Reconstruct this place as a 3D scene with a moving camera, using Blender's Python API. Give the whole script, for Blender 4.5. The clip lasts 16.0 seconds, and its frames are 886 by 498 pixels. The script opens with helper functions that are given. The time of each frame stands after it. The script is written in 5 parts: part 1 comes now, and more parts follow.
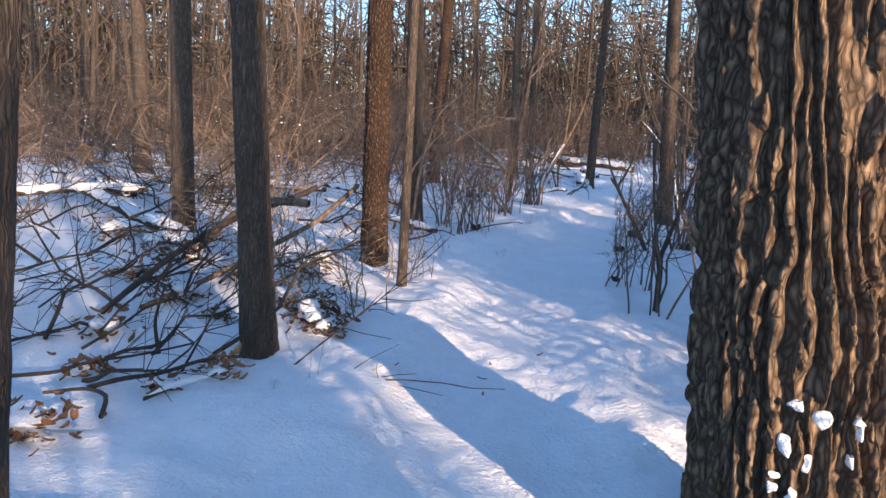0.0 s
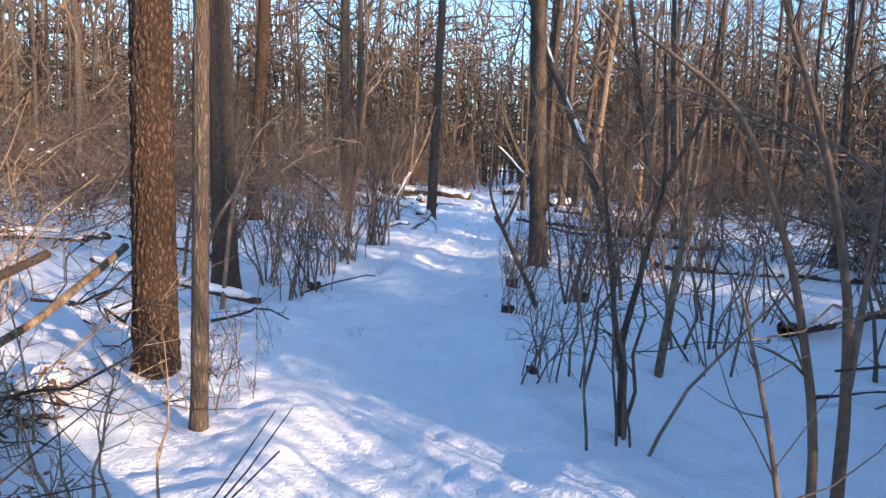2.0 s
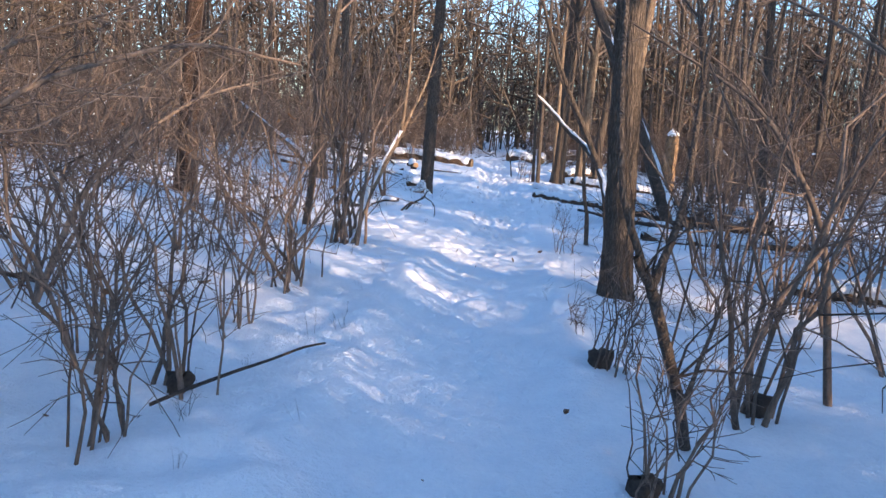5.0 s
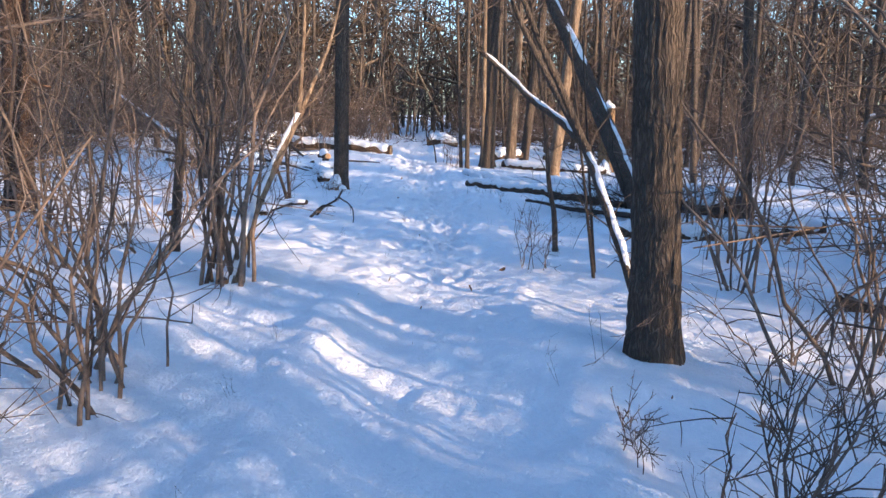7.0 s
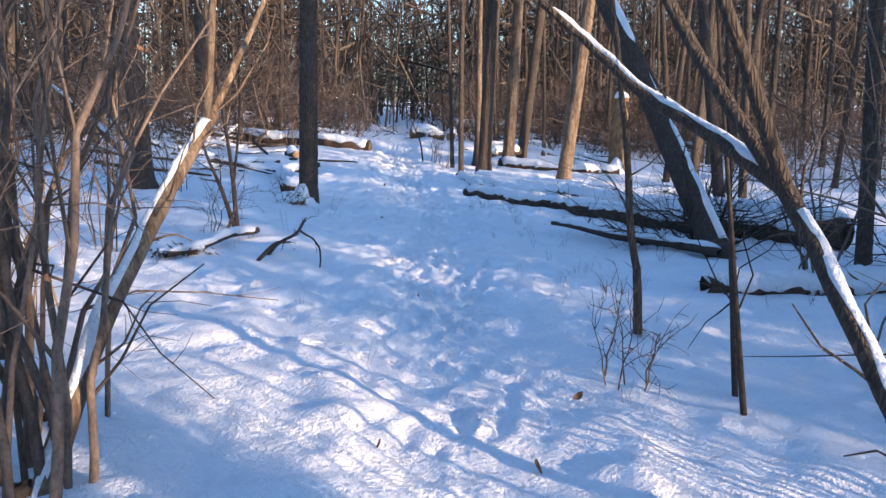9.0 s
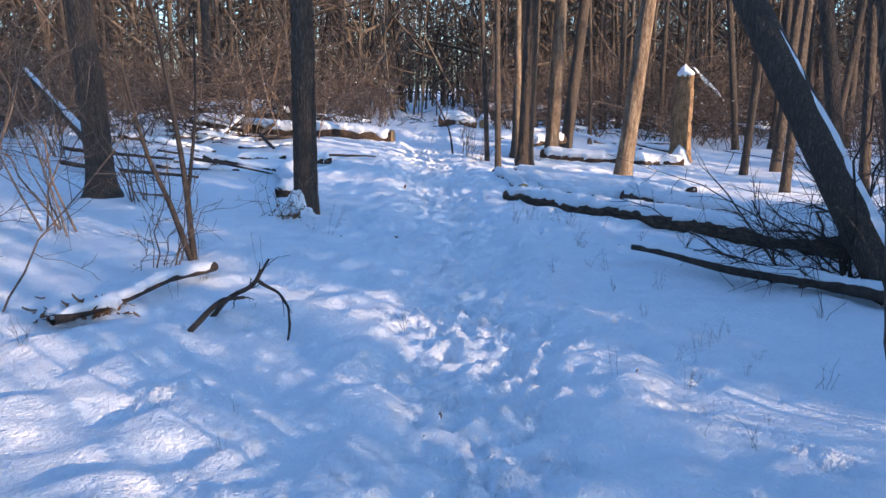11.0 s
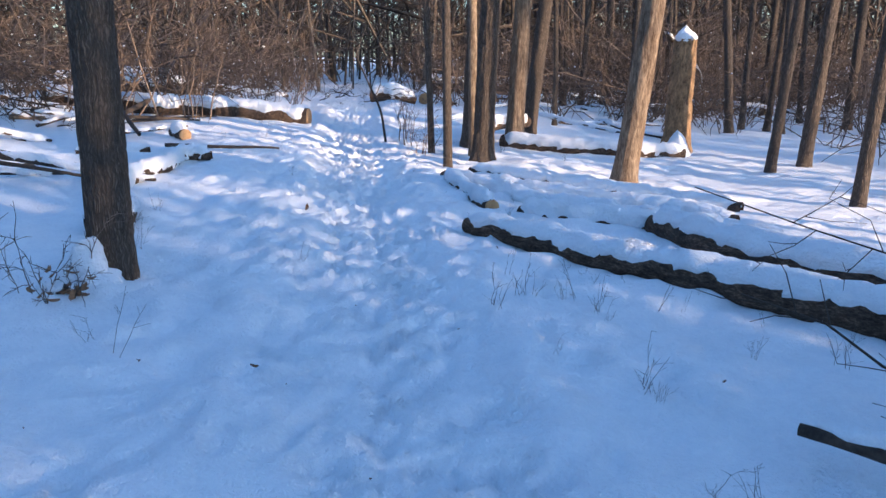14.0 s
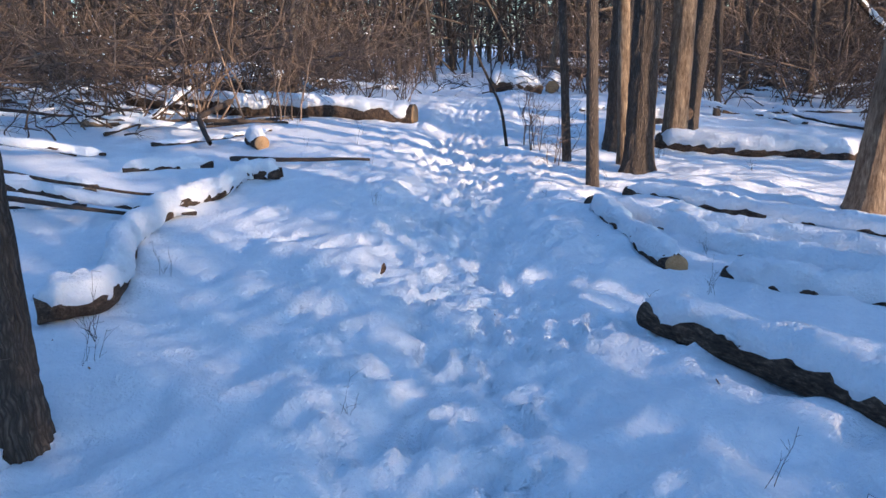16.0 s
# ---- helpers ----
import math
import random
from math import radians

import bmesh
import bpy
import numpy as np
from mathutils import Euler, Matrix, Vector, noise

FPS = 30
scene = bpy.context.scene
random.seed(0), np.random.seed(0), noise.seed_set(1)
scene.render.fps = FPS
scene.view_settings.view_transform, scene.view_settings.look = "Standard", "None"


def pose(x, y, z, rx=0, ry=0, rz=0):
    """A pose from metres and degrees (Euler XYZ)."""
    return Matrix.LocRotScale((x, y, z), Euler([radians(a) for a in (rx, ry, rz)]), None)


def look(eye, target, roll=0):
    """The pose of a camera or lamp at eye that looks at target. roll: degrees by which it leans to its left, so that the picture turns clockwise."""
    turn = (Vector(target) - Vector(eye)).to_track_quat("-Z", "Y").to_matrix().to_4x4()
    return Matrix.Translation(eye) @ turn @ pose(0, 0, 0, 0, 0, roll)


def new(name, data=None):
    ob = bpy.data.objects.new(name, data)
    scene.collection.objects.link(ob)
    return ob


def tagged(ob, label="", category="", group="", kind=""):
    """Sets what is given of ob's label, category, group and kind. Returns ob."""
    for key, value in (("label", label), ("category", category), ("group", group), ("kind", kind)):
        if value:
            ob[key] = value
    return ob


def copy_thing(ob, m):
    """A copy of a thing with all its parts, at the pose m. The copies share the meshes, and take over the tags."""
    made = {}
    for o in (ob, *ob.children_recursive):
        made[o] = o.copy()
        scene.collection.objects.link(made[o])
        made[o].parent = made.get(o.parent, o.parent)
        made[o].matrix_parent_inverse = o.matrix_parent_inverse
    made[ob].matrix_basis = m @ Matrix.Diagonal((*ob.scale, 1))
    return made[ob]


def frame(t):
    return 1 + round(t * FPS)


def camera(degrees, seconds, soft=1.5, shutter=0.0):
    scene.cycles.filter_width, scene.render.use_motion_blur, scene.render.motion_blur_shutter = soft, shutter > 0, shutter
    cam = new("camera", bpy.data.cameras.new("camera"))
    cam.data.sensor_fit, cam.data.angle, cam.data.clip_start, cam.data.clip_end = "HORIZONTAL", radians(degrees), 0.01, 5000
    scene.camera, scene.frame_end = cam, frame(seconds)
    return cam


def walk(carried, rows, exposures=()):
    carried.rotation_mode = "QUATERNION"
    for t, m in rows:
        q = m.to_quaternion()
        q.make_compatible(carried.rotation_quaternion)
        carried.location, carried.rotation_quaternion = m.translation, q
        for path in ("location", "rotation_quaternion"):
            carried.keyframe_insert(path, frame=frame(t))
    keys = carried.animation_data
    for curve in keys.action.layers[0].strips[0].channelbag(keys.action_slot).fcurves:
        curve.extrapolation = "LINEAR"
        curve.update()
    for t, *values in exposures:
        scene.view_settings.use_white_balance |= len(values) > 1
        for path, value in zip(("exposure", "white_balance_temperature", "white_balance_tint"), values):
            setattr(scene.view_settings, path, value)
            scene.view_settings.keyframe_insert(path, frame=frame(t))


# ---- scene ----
cam = camera(61.8, 16.0)
PATH = [
    (0, (-0.074, 0.892, 1.471), (-0.048, 2.867, 1.156), 2.4),
    (0.5, (-0.1, 1.597, 1.516), (0.083, 3.57, 1.243), 2.2),
    (1, (-0.165, 2.301, 1.504), (0.163, 4.258, 1.259), 2.2),
    (1.5, (-0.062, 3.0, 1.499), (0.365, 4.942, 1.291), 2.0),
    (2, (-0.049, 3.687, 1.454), (0.434, 5.615, 1.227), 1.6),
    (2.5, (0.068, 4.442, 1.384), (0.571, 6.358, 1.109), 0.6),
    (3, (0.153, 5.11, 1.324), (0.669, 7.013, 0.992), -0.7),
    (3.2, (0.157, 5.423, 1.355), (0.679, 7.32, 0.998), 0.0),
    (5.3, (1.014, 8.831, 1.378), (1.528, 10.737, 1.059), 3.3),
    (5.5, (1.088, 9.109, 1.309), (1.6, 11.019, 1.01), 1.3),
    (6, (1.253, 9.76, 1.347), (1.806, 11.663, 1.073), 2.1),
    (6.5, (1.372, 10.39, 1.346), (2.001, 12.263, 1.03), 1.6),
    (7, (1.541, 10.992, 1.288), (2.257, 12.825, 0.928), 0.4),
    (7.5, (1.68, 11.743, 1.29), (2.468, 13.542, 0.917), 0.9),
    (8, (1.891, 12.444, 1.333), (2.692, 14.24, 0.969), 0.6),
    (8.5, (2.243, 13.257, 1.352), (3.022, 15.059, 0.972), -0.0),
    (9, (2.43, 14.003, 1.379), (3.198, 15.808, 0.986), 0.4),
    (9.2, (2.602, 14.293, 1.347), (3.343, 16.106, 0.942), 0.7),
    (11.3, (3.595, 16.833, 1.279), (4.278, 18.663, 0.849), -0.7),
    (11.5, (3.714, 17.075, 1.252), (4.417, 18.897, 0.821), -0.5),
    (12, (3.969, 17.709, 1.239), (4.723, 19.511, 0.81), -0.1),
    (12.5, (4.219, 18.295, 1.228), (5.004, 20.082, 0.794), -0.2),
    (13, (4.485, 18.974, 1.22), (5.281, 20.749, 0.754), -0.2),
    (13.5, (4.717, 19.636, 1.241), (5.526, 21.394, 0.74), -0.4),
    (14, (5.03, 20.281, 1.24), (5.856, 22.03, 0.734), -0.2),
    (14.5, (5.303, 20.962, 1.225), (6.089, 22.728, 0.715), -0.5),
    (15, (5.656, 21.594, 1.194), (6.361, 23.395, 0.683), -1.1),
    (15.5, (5.836, 22.224, 1.179), (6.437, 24.061, 0.665), -1.9),
    (16, (6.028, 22.841, 1.158), (6.544, 24.699, 0.627), -2.6),
]
walk(cam, [(t, look(eye, target, roll)) for t, eye, target, roll in PATH], exposures=((0.0, 1.1, 5050, 8), (1.5, 1.3, 5050, 8), (3.0, 1.38, 5000, 8), (5.5, 1.42, 4980, 8), (9.0, 1.22, 4880, 8), (11.5, 1.15, 4740, 8), (14.5, 1.24, 4770, 7), (16.0, 1.05, 4700, 7)))

# ---- light ----
SUN_AZ, SUN_EL = 150.0, 12.0
sun_way = Vector((math.sin(radians(SUN_AZ)) * math.cos(radians(SUN_EL)), math.cos(radians(SUN_AZ)) * math.cos(radians(SUN_EL)), math.sin(radians(SUN_EL))))
world = bpy.data.worlds.new("winter_sky")
scene.world = world
world.use_nodes = True
sky = world.node_tree.nodes.new("ShaderNodeTexSky")
sky.sky_type = "NISHITA"
sky.sun_disc = False
sky.sun_elevation, sky.sun_rotation = radians(SUN_EL), radians(SUN_AZ)
sky.air_density, sky.dust_density, sky.ozone_density = 1.0, 1.2, 1.5
background = world.node_tree.nodes["Background"]
background.inputs["Strength"].default_value = 0.15
world.node_tree.links.new(sky.outputs["Color"], background.inputs["Color"])
sun_data = bpy.data.lights.new("sun", "SUN")
sun_data.energy, sun_data.angle, sun_data.color = 5.0, radians(0.5), (1.0, 0.61, 0.31)
sun = new("sun", sun_data)
sun.matrix_world = look(sun_way * 60, (0, 0, 0))


# ---- numbers ----
rng = np.random.default_rng(7)


def lattice(ix, iy, iz, seed):
    h = (ix.astype(np.int64) * 374761393 + iy.astype(np.int64) * 668265263 + iz.astype(np.int64) * 2147483647 + seed * 974634777) & 0x7FFFFFFF
    h = ((h ^ (h >> 13)) * 1274126177) & 0x7FFFFFFF
    h = ((h ^ (h >> 11)) * 362437) & 0x7FFFFFFF
    return (h & 0xFFFF) / 65535.0


def wobble(x, y, z=0.0, seed=0):
    """Smooth noise from 0 to 1 on arrays."""
    x, y, z = np.broadcast_arrays(np.asarray(x, float), np.asarray(y, float), np.asarray(z, float))
    ix, iy, iz = np.floor(x).astype(int), np.floor(y).astype(int), np.floor(z).astype(int)
    fx, fy, fz = x - ix, y - iy, z - iz
    fx, fy, fz = (f * f * f * (f * (f * 6 - 15) + 10) for f in (fx, fy, fz))
    out = 0
    for dx in (0, 1):
        for dy in (0, 1):
            for dz in (0, 1):
                w = (fx if dx else 1 - fx) * (fy if dy else 1 - fy) * (fz if dz else 1 - fz)
                out = out + w * lattice(ix + dx, iy + dy, iz + dz, seed)
    return out


def terrain(x, y):
    """The broad lie of the land."""
    u = np.clip((np.asarray(x, float) - 6) / 10, -1.5, 1.5)
    v = np.clip((np.asarray(y, float) - 18) / 10, -2, 2)
    return -0.2079 - 0.3361 * u - 0.0543 * v - 0.035 * u * u - 0.0092 * u * v + 0.0423 * v * v + 0.0403 * v**3 + 0.12 * np.exp(-((np.asarray(x, float) - 4.1) ** 2 + (np.asarray(y, float) - 14.3) ** 2) / 1.2)


TRAIL_Y = [-30, 0, 4.3, 6.0, 9.6, 12.0, 14.75, 17.2, 19.4, 22.8, 26.1, 30.2, 33.0, 37.0, 42.3, 70]
TRAIL_X = [-1.0, 0.0, 0.24, 0.45, 1.2, 1.95, 2.95, 4.0, 4.8, 6.0, 7.05, 8.35, 9.2, 10.65, 13.0, 22]


def trail(y):
    """The x of the middle of the trodden trail."""
    s = sum(np.interp(np.asarray(y, float) + d, TRAIL_Y, TRAIL_X) for d in (-1.2, -0.6, 0, 0.6, 1.2))
    return s / 5


# Mounds of snow against trunks and logs: x, y, height, width.
MOUNDS = []


def snow_height(x, y, fine=True):
    x, y = np.asarray(x, float), np.asarray(y, float)
    off = x - trail(y)
    z = terrain(x, y)
    on = np.exp(-((off / 0.55) ** 4))
    near = np.exp(-((off / 14) ** 4)) * np.exp(-(((y - 20) / 40) ** 6))
    z = z - 0.05 * on * near + 0.025 * np.exp(-(((np.abs(off) - 0.75) / 0.22) ** 2)) * near
    z = z + 0.11 * (wobble(x / 2.6, y / 2.6, 0, 1) - 0.5) * (1 - 0.7 * on)
    z = z + 0.055 * (wobble(x / 0.75, y / 0.75, 0, 2) - 0.5) * (1 - 0.65 * on)
    if fine:
        soft = wobble(x / 3.5, y / 3.5, 0, 3)
        z = z + 0.074 * (wobble(x / 0.24, y / 0.24, 0, 4) - 0.5) * (0.35 + 0.9 * soft) * (1 - 0.6 * on * (y < 17)) * near
        z = z + 0.04 * (wobble(x / 0.11, y / 0.11, 0, 5) - 0.5) * (0.75 - 0.35 * on * (y < 17)) * near
    return z


def ground_at(x, y):
    return float(snow_height(x, y, False))


# ---- meshes ----
class Soup:
    """Quads gathered from many lofted tubes."""

    def __init__(self):
        self.verts, self.quads, self.count = [], [], 0

    def add(self, v, q):
        self.verts.append(np.asarray(v, np.float32).reshape(-1, 3))
        self.quads.append(np.asarray(q, np.int64).reshape(-1, 4) + self.count)
        self.count += len(self.verts[-1])
        return self

    def tubes(self, pts, rad, sides=5, flat=None):
        """pts: (m, n, 3) centre lines; rad: (m, n). flat: (m, n) other half axis, upward."""
        pts, rad = np.asarray(pts, float), np.asarray(rad, float)
        if pts.ndim == 2:
            pts, rad = pts[None], rad[None]
            flat = None if flat is None else np.asarray(flat, float)[None]
        m, n, _ = pts.shape
        tan = np.gradient(pts, axis=1)
        tan /= np.linalg.norm(tan, axis=2, keepdims=True) + 1e-9
        way = tan.mean(1, keepdims=True)
        ref = np.where(np.abs(way[..., 2:3]) > 0.8, np.array([1.0, 0, 0]), np.array([0, 0, 1.0])) * np.ones((m, n, 1))
        side = np.cross(tan, ref)
        side /= np.linalg.norm(side, axis=2, keepdims=True) + 1e-9
        up = np.cross(side, tan)
        ang = np.arange(sides) * 2 * np.pi / sides
        r1 = rad[:, :, None, None]
        r2 = r1 if flat is None else np.asarray(flat, float)[:, :, None, None]
        v = pts[:, :, None] + r1 * np.cos(ang)[None, None, :, None] * side[:, :, None] + r2 * np.sin(ang)[None, None, :, None] * up[:, :, None]
        base = (np.arange(m)[:, None, None] * n + np.arange(n - 1)[None, :, None]) * sides
        a, b = np.arange(sides), (np.arange(sides) + 1) % sides
        q = np.stack([base + a, base + b, base + sides + b, base + sides + a], -1)
        return self.add(v, q)

    def mesh(self, name, mat, smooth=True):
        v, q = np.concatenate(self.verts), np.concatenate(self.quads).astype(np.int32)
        me = bpy.data.meshes.new(name)
        me.vertices.add(len(v))
        me.vertices.foreach_set("co", v.ravel())
        me.loops.add(q.size)
        me.loops.foreach_set("vertex_index", q.ravel())
        me.polygons.add(len(q))
        me.polygons.foreach_set("loop_start", np.arange(0, q.size, 4, dtype=np.int32))
        me.polygons.foreach_set("use_smooth", np.full(len(q), smooth))
        me.update(calc_edges=True)
        me.materials.append(mat)
        return me


def thing(name, x, y, z, label, category, group="", kind=""):
    ob = new(name)
    ob.empty_display_size = 0.1
    ob.matrix_basis = pose(x, y, z)
    return tagged(ob, label, category, group, kind)


def part(name, soup, mat, parent, label="", smooth=True):
    ob = new(name, soup.mesh(name, mat, smooth))
    ob.parent = parent
    return tagged(ob, label)


def unit(v):
    return v / (np.linalg.norm(v, axis=-1, keepdims=True) + 1e-9)


def sprout(base, way, length, bend, n=4, kink=0.0):
    """Centre lines (m, n, 3) from bases, ways, lengths and a bend vector at the tips."""
    s = np.linspace(0, 1, n)[None, :, None]
    p = base[:, None] + way[:, None] * (length[:, None, None] * s) + bend[:, None] * (length[:, None, None] * s**2)
    if kink:
        p = p + rng.normal(0, kink, p.shape) * length[:, None, None] * np.minimum(s, 0.5) * 2 * (s > 0)
    return p


def along(pts, rad, count, low, high):
    """Random places on centre lines: position, direction and radius there."""
    m, n, _ = pts.shape
    k = rng.integers(0, m, count)
    s = rng.uniform(low, high, count) * (n - 1.001)
    i = s.astype(int)
    f = (s - i)[:, None]
    p = pts[k, i] * (1 - f) + pts[k, i + 1] * f
    w = unit(pts[k, i + 1] - pts[k, i])
    return p, w, rad[k, i] * (1 - f[:, 0]) + rad[k, i + 1] * f[:, 0]


def taper(start, n, end=0.25):
    return start[:, None] * np.linspace(1, end, n)[None]


# ---- materials ----
def node(tree, kind, **inputs):
    nd = tree.nodes.new(kind)
    for key, value in inputs.items():
        nd.inputs[key.replace("_", " ")].default_value = value
    return nd


def surface(name, dark, light, rough, scale, stretch=(1, 1, 1), bump=0.3, depth=0.01, fine=6.0, tint=None, per_object=0.0):
    mat = bpy.data.materials.new(name)
    mat.use_nodes = True
    t = mat.node_tree
    bsdf = t.nodes["Principled BSDF"]
    bsdf.inputs["Roughness"].default_value = rough
    bsdf.inputs["Specular IOR Level"].default_value = 0.25
    co = t.nodes.new("ShaderNodeTexCoord")
    mp = t.nodes.new("ShaderNodeMapping")
    mp.inputs["Scale"].default_value = stretch
    t.links.new(co.outputs["Object"], mp.inputs["Vector"])
    big = node(t, "ShaderNodeTexNoise", Scale=scale, Detail=5.0, Roughness=0.6)
    small = node(t, "ShaderNodeTexNoise", Scale=scale * fine, Detail=3.0, Roughness=0.7)
    for nd in (big, small):
        t.links.new(mp.outputs["Vector"], nd.inputs["Vector"])
    add = t.nodes.new("ShaderNodeMath")
    add.operation = "MULTIPLY_ADD"
    add.inputs[1].default_value = 0.45
    t.links.new(small.outputs["Fac"], add.inputs[0])
    half = t.nodes.new("ShaderNodeMath")
    half.operation = "MULTIPLY"
    half.inputs[1].default_value = 0.55
    t.links.new(big.outputs["Fac"], half.inputs[0])
    t.links.new(half.outputs[0], add.inputs[2])
    ramp = t.nodes.new("ShaderNodeValToRGB")
    ramp.color_ramp.elements[0].position, ramp.color_ramp.elements[0].color = 0.34, (*dark, 1)
    ramp.color_ramp.elements[1].position, ramp.color_ramp.elements[1].color = 0.66, (*light, 1)
    if tint:
        mid = ramp.color_ramp.elements.new(0.52)
        mid.color = (*tint, 1)
    t.links.new(add.outputs[0], ramp.inputs["Fac"])
    colour = ramp.outputs["Color"]
    if per_object:
        info = t.nodes.new("ShaderNodeObjectInfo")
        hsv = t.nodes.new("ShaderNodeHueSaturation")
        span = t.nodes.new("ShaderNodeMapRange")
        span.inputs["To Min"].default_value, span.inputs["To Max"].default_value = 1 - per_object, 1 + per_object
        t.links.new(info.outputs["Random"], span.inputs["Value"])
        t.links.new(span.outputs["Result"], hsv.inputs["Value"])
        t.links.new(colour, hsv.inputs["Color"])
        colour = hsv.outputs["Color"]
    t.links.new(colour, bsdf.inputs["Base Color"])
    if bump:
        bp = t.nodes.new("ShaderNodeBump")
        bp.inputs["Strength"].default_value, bp.inputs["Distance"].default_value = bump, depth
        t.links.new(add.outputs[0], bp.inputs["Height"])
        t.links.new(bp.outputs["Normal"], bsdf.inputs["Normal"])
    return mat


def bark(name, crack, dark, light, cells, stretch, depth, rough=0.9, per_object=0.15):
    """Bark of long plates parted by dark cracks."""
    mat = surface(name, dark, light, rough, cells * 0.45, (1, 1, max(stretch * 1.5, 0.2)), 0, 0, 5, None, per_object)
    t = mat.node_tree
    bsdf = t.nodes["Principled BSDF"]
    co = t.nodes["Texture Coordinate"]
    mp = t.nodes.new("ShaderNodeMapping")
    mp.inputs["Scale"].default_value = (1, 1, stretch)
    bent = node(t, "ShaderNodeTexNoise", Scale=9.0, Detail=2.0)
    mix = t.nodes.new("ShaderNodeVectorMath")
    mix.operation = "MULTIPLY_ADD"
    mix.inputs[1].default_value = (0.06, 0.06, 0.06)
    t.links.new(co.outputs["Object"], bent.inputs["Vector"])
    t.links.new(bent.outputs["Color"], mix.inputs[0])
    t.links.new(co.outputs["Object"], mix.inputs[2])
    t.links.new(mix.outputs[0], mp.inputs["Vector"])
    plates = node(t, "ShaderNodeTexVoronoi", Scale=cells, Randomness=1.0)
    plates.feature = "DISTANCE_TO_EDGE"
    grit = node(t, "ShaderNodeTexNoise", Scale=cells * 3.0, Detail=4.0, Roughness=0.7)
    for nd in (plates, grit):
        t.links.new(mp.outputs["Vector"], nd.inputs["Vector"])
    deep = t.nodes.new("ShaderNodeMapRange")
    deep.inputs["From Max"].default_value = 0.42
    t.links.new(plates.outputs["Distance"], deep.inputs["Value"])
    tone = t.nodes.new("ShaderNodeMix")
    tone.data_type = "RGBA"
    tone.inputs["A"].default_value = (*crack, 1)
    t.links.new(deep.outputs["Result"], tone.inputs["Factor"])
    t.links.new(bsdf.inputs["Base Color"].links[0].from_socket, tone.inputs["B"])
    t.links.new(tone.outputs["Result"], bsdf.inputs["Base Color"])
    rise = t.nodes.new("ShaderNodeMath")
    rise.operation = "MULTIPLY_ADD"
    rise.inputs[1].default_value = 0.5
    t.links.new(grit.outputs["Fac"], rise.inputs[0])
    t.links.new(deep.outputs["Result"], rise.inputs[2])
    bp = t.nodes.new("ShaderNodeBump")
    bp.inputs["Strength"].default_value, bp.inputs["Distance"].default_value = 1.0, depth
    t.links.new(rise.outputs[0], bp.inputs["Height"])
    t.links.new(bp.outputs["Normal"], bsdf.inputs["Normal"])
    return mat


def varied(mat, low, high):
    """Gives each loose piece of a mesh its own lightness."""
    t = mat.node_tree
    bsdf = t.nodes["Principled BSDF"]
    geo = t.nodes.new("ShaderNodeNewGeometry")
    span = t.nodes.new("ShaderNodeMapRange")
    span.inputs["To Min"].default_value, span.inputs["To Max"].default_value = low, high
    hsv = t.nodes.new("ShaderNodeHueSaturation")
    t.links.new(geo.outputs["Random Per Island"], span.inputs["Value"])
    t.links.new(span.outputs["Result"], hsv.inputs["Value"])
    t.links.new(bsdf.inputs["Base Color"].links[0].from_socket, hsv.inputs["Color"])
    t.links.new(hsv.outputs["Color"], bsdf.inputs["Base Color"])
    return mat


SNOW = surface("snow", (0.80, 0.82, 0.86), (0.91, 0.92, 0.94), 0.75, 6.0, bump=1.0, depth=0.05, fine=6)
OAK_BARK = bark("oak_bark", (0.06, 0.042, 0.029), (0.17, 0.12, 0.078), (0.42, 0.30, 0.19), 42.0, 0.3, 0.008)
CHERRY_BARK = bark("scaly_bark", (0.03, 0.02, 0.014), (0.07, 0.042, 0.028), (0.21, 0.132, 0.086), 40.0, 0.4, 0.02)
GREY_BARK = bark("grey_bark", (0.06, 0.047, 0.037), (0.085, 0.067, 0.052), (0.22, 0.172, 0.128), 60.0, 0.09, 0.010, per_object=0.15)
BARE_WOOD = surface("barkless_wood", (0.07, 0.043, 0.025), (0.33, 0.25, 0.165), 0.85, 13.0, (1, 1, 0.2), 1.0, 0.02, 4, (0.18, 0.132, 0.088))
SNAG_WOOD = surface("peeling_snag_wood", (0.045, 0.028, 0.018), (0.40, 0.25, 0.125), 0.85, 11.0, (1, 1, 0.5), 1.0, 0.03, 3, (0.25, 0.16, 0.082))
LOG_BARK = surface("wet_log_bark", (0.02, 0.015, 0.011), (0.19, 0.13, 0.085), 0.9, 22.0, (1, 0.25, 1), 1.0, 0.02, 4, (0.075, 0.052, 0.036))
TWIG = varied(surface("twig_bark", (0.06, 0.045, 0.035), (0.19, 0.138, 0.10), 0.85, 4.0, bump=0, per_object=0.15), 0.45, 1.75)
TAN_TWIG = varied(surface("dry_tan_twig", (0.15, 0.105, 0.065), (0.36, 0.26, 0.155), 0.8, 5.0, bump=0, per_object=0.2), 0.6, 1.4)
SHRUB_BARK = varied(surface("shrub_bark", (0.055, 0.043, 0.035), (0.22, 0.163, 0.122), 0.85, 14.0, (1, 1, 0.5), 0.5, 0.005, 5, per_object=0.3), 0.6, 1.5)
DARK_WOOD = surface("dark_wet_branch", (0.025, 0.02, 0.017), (0.085, 0.065, 0.05), 0.8, 9.0, bump=0.4, depth=0.004)
LEAF = surface("dead_leaf", (0.10, 0.055, 0.03), (0.28, 0.16, 0.08), 0.8, 12.0, bump=0.2, depth=0.003, per_object=0.4)
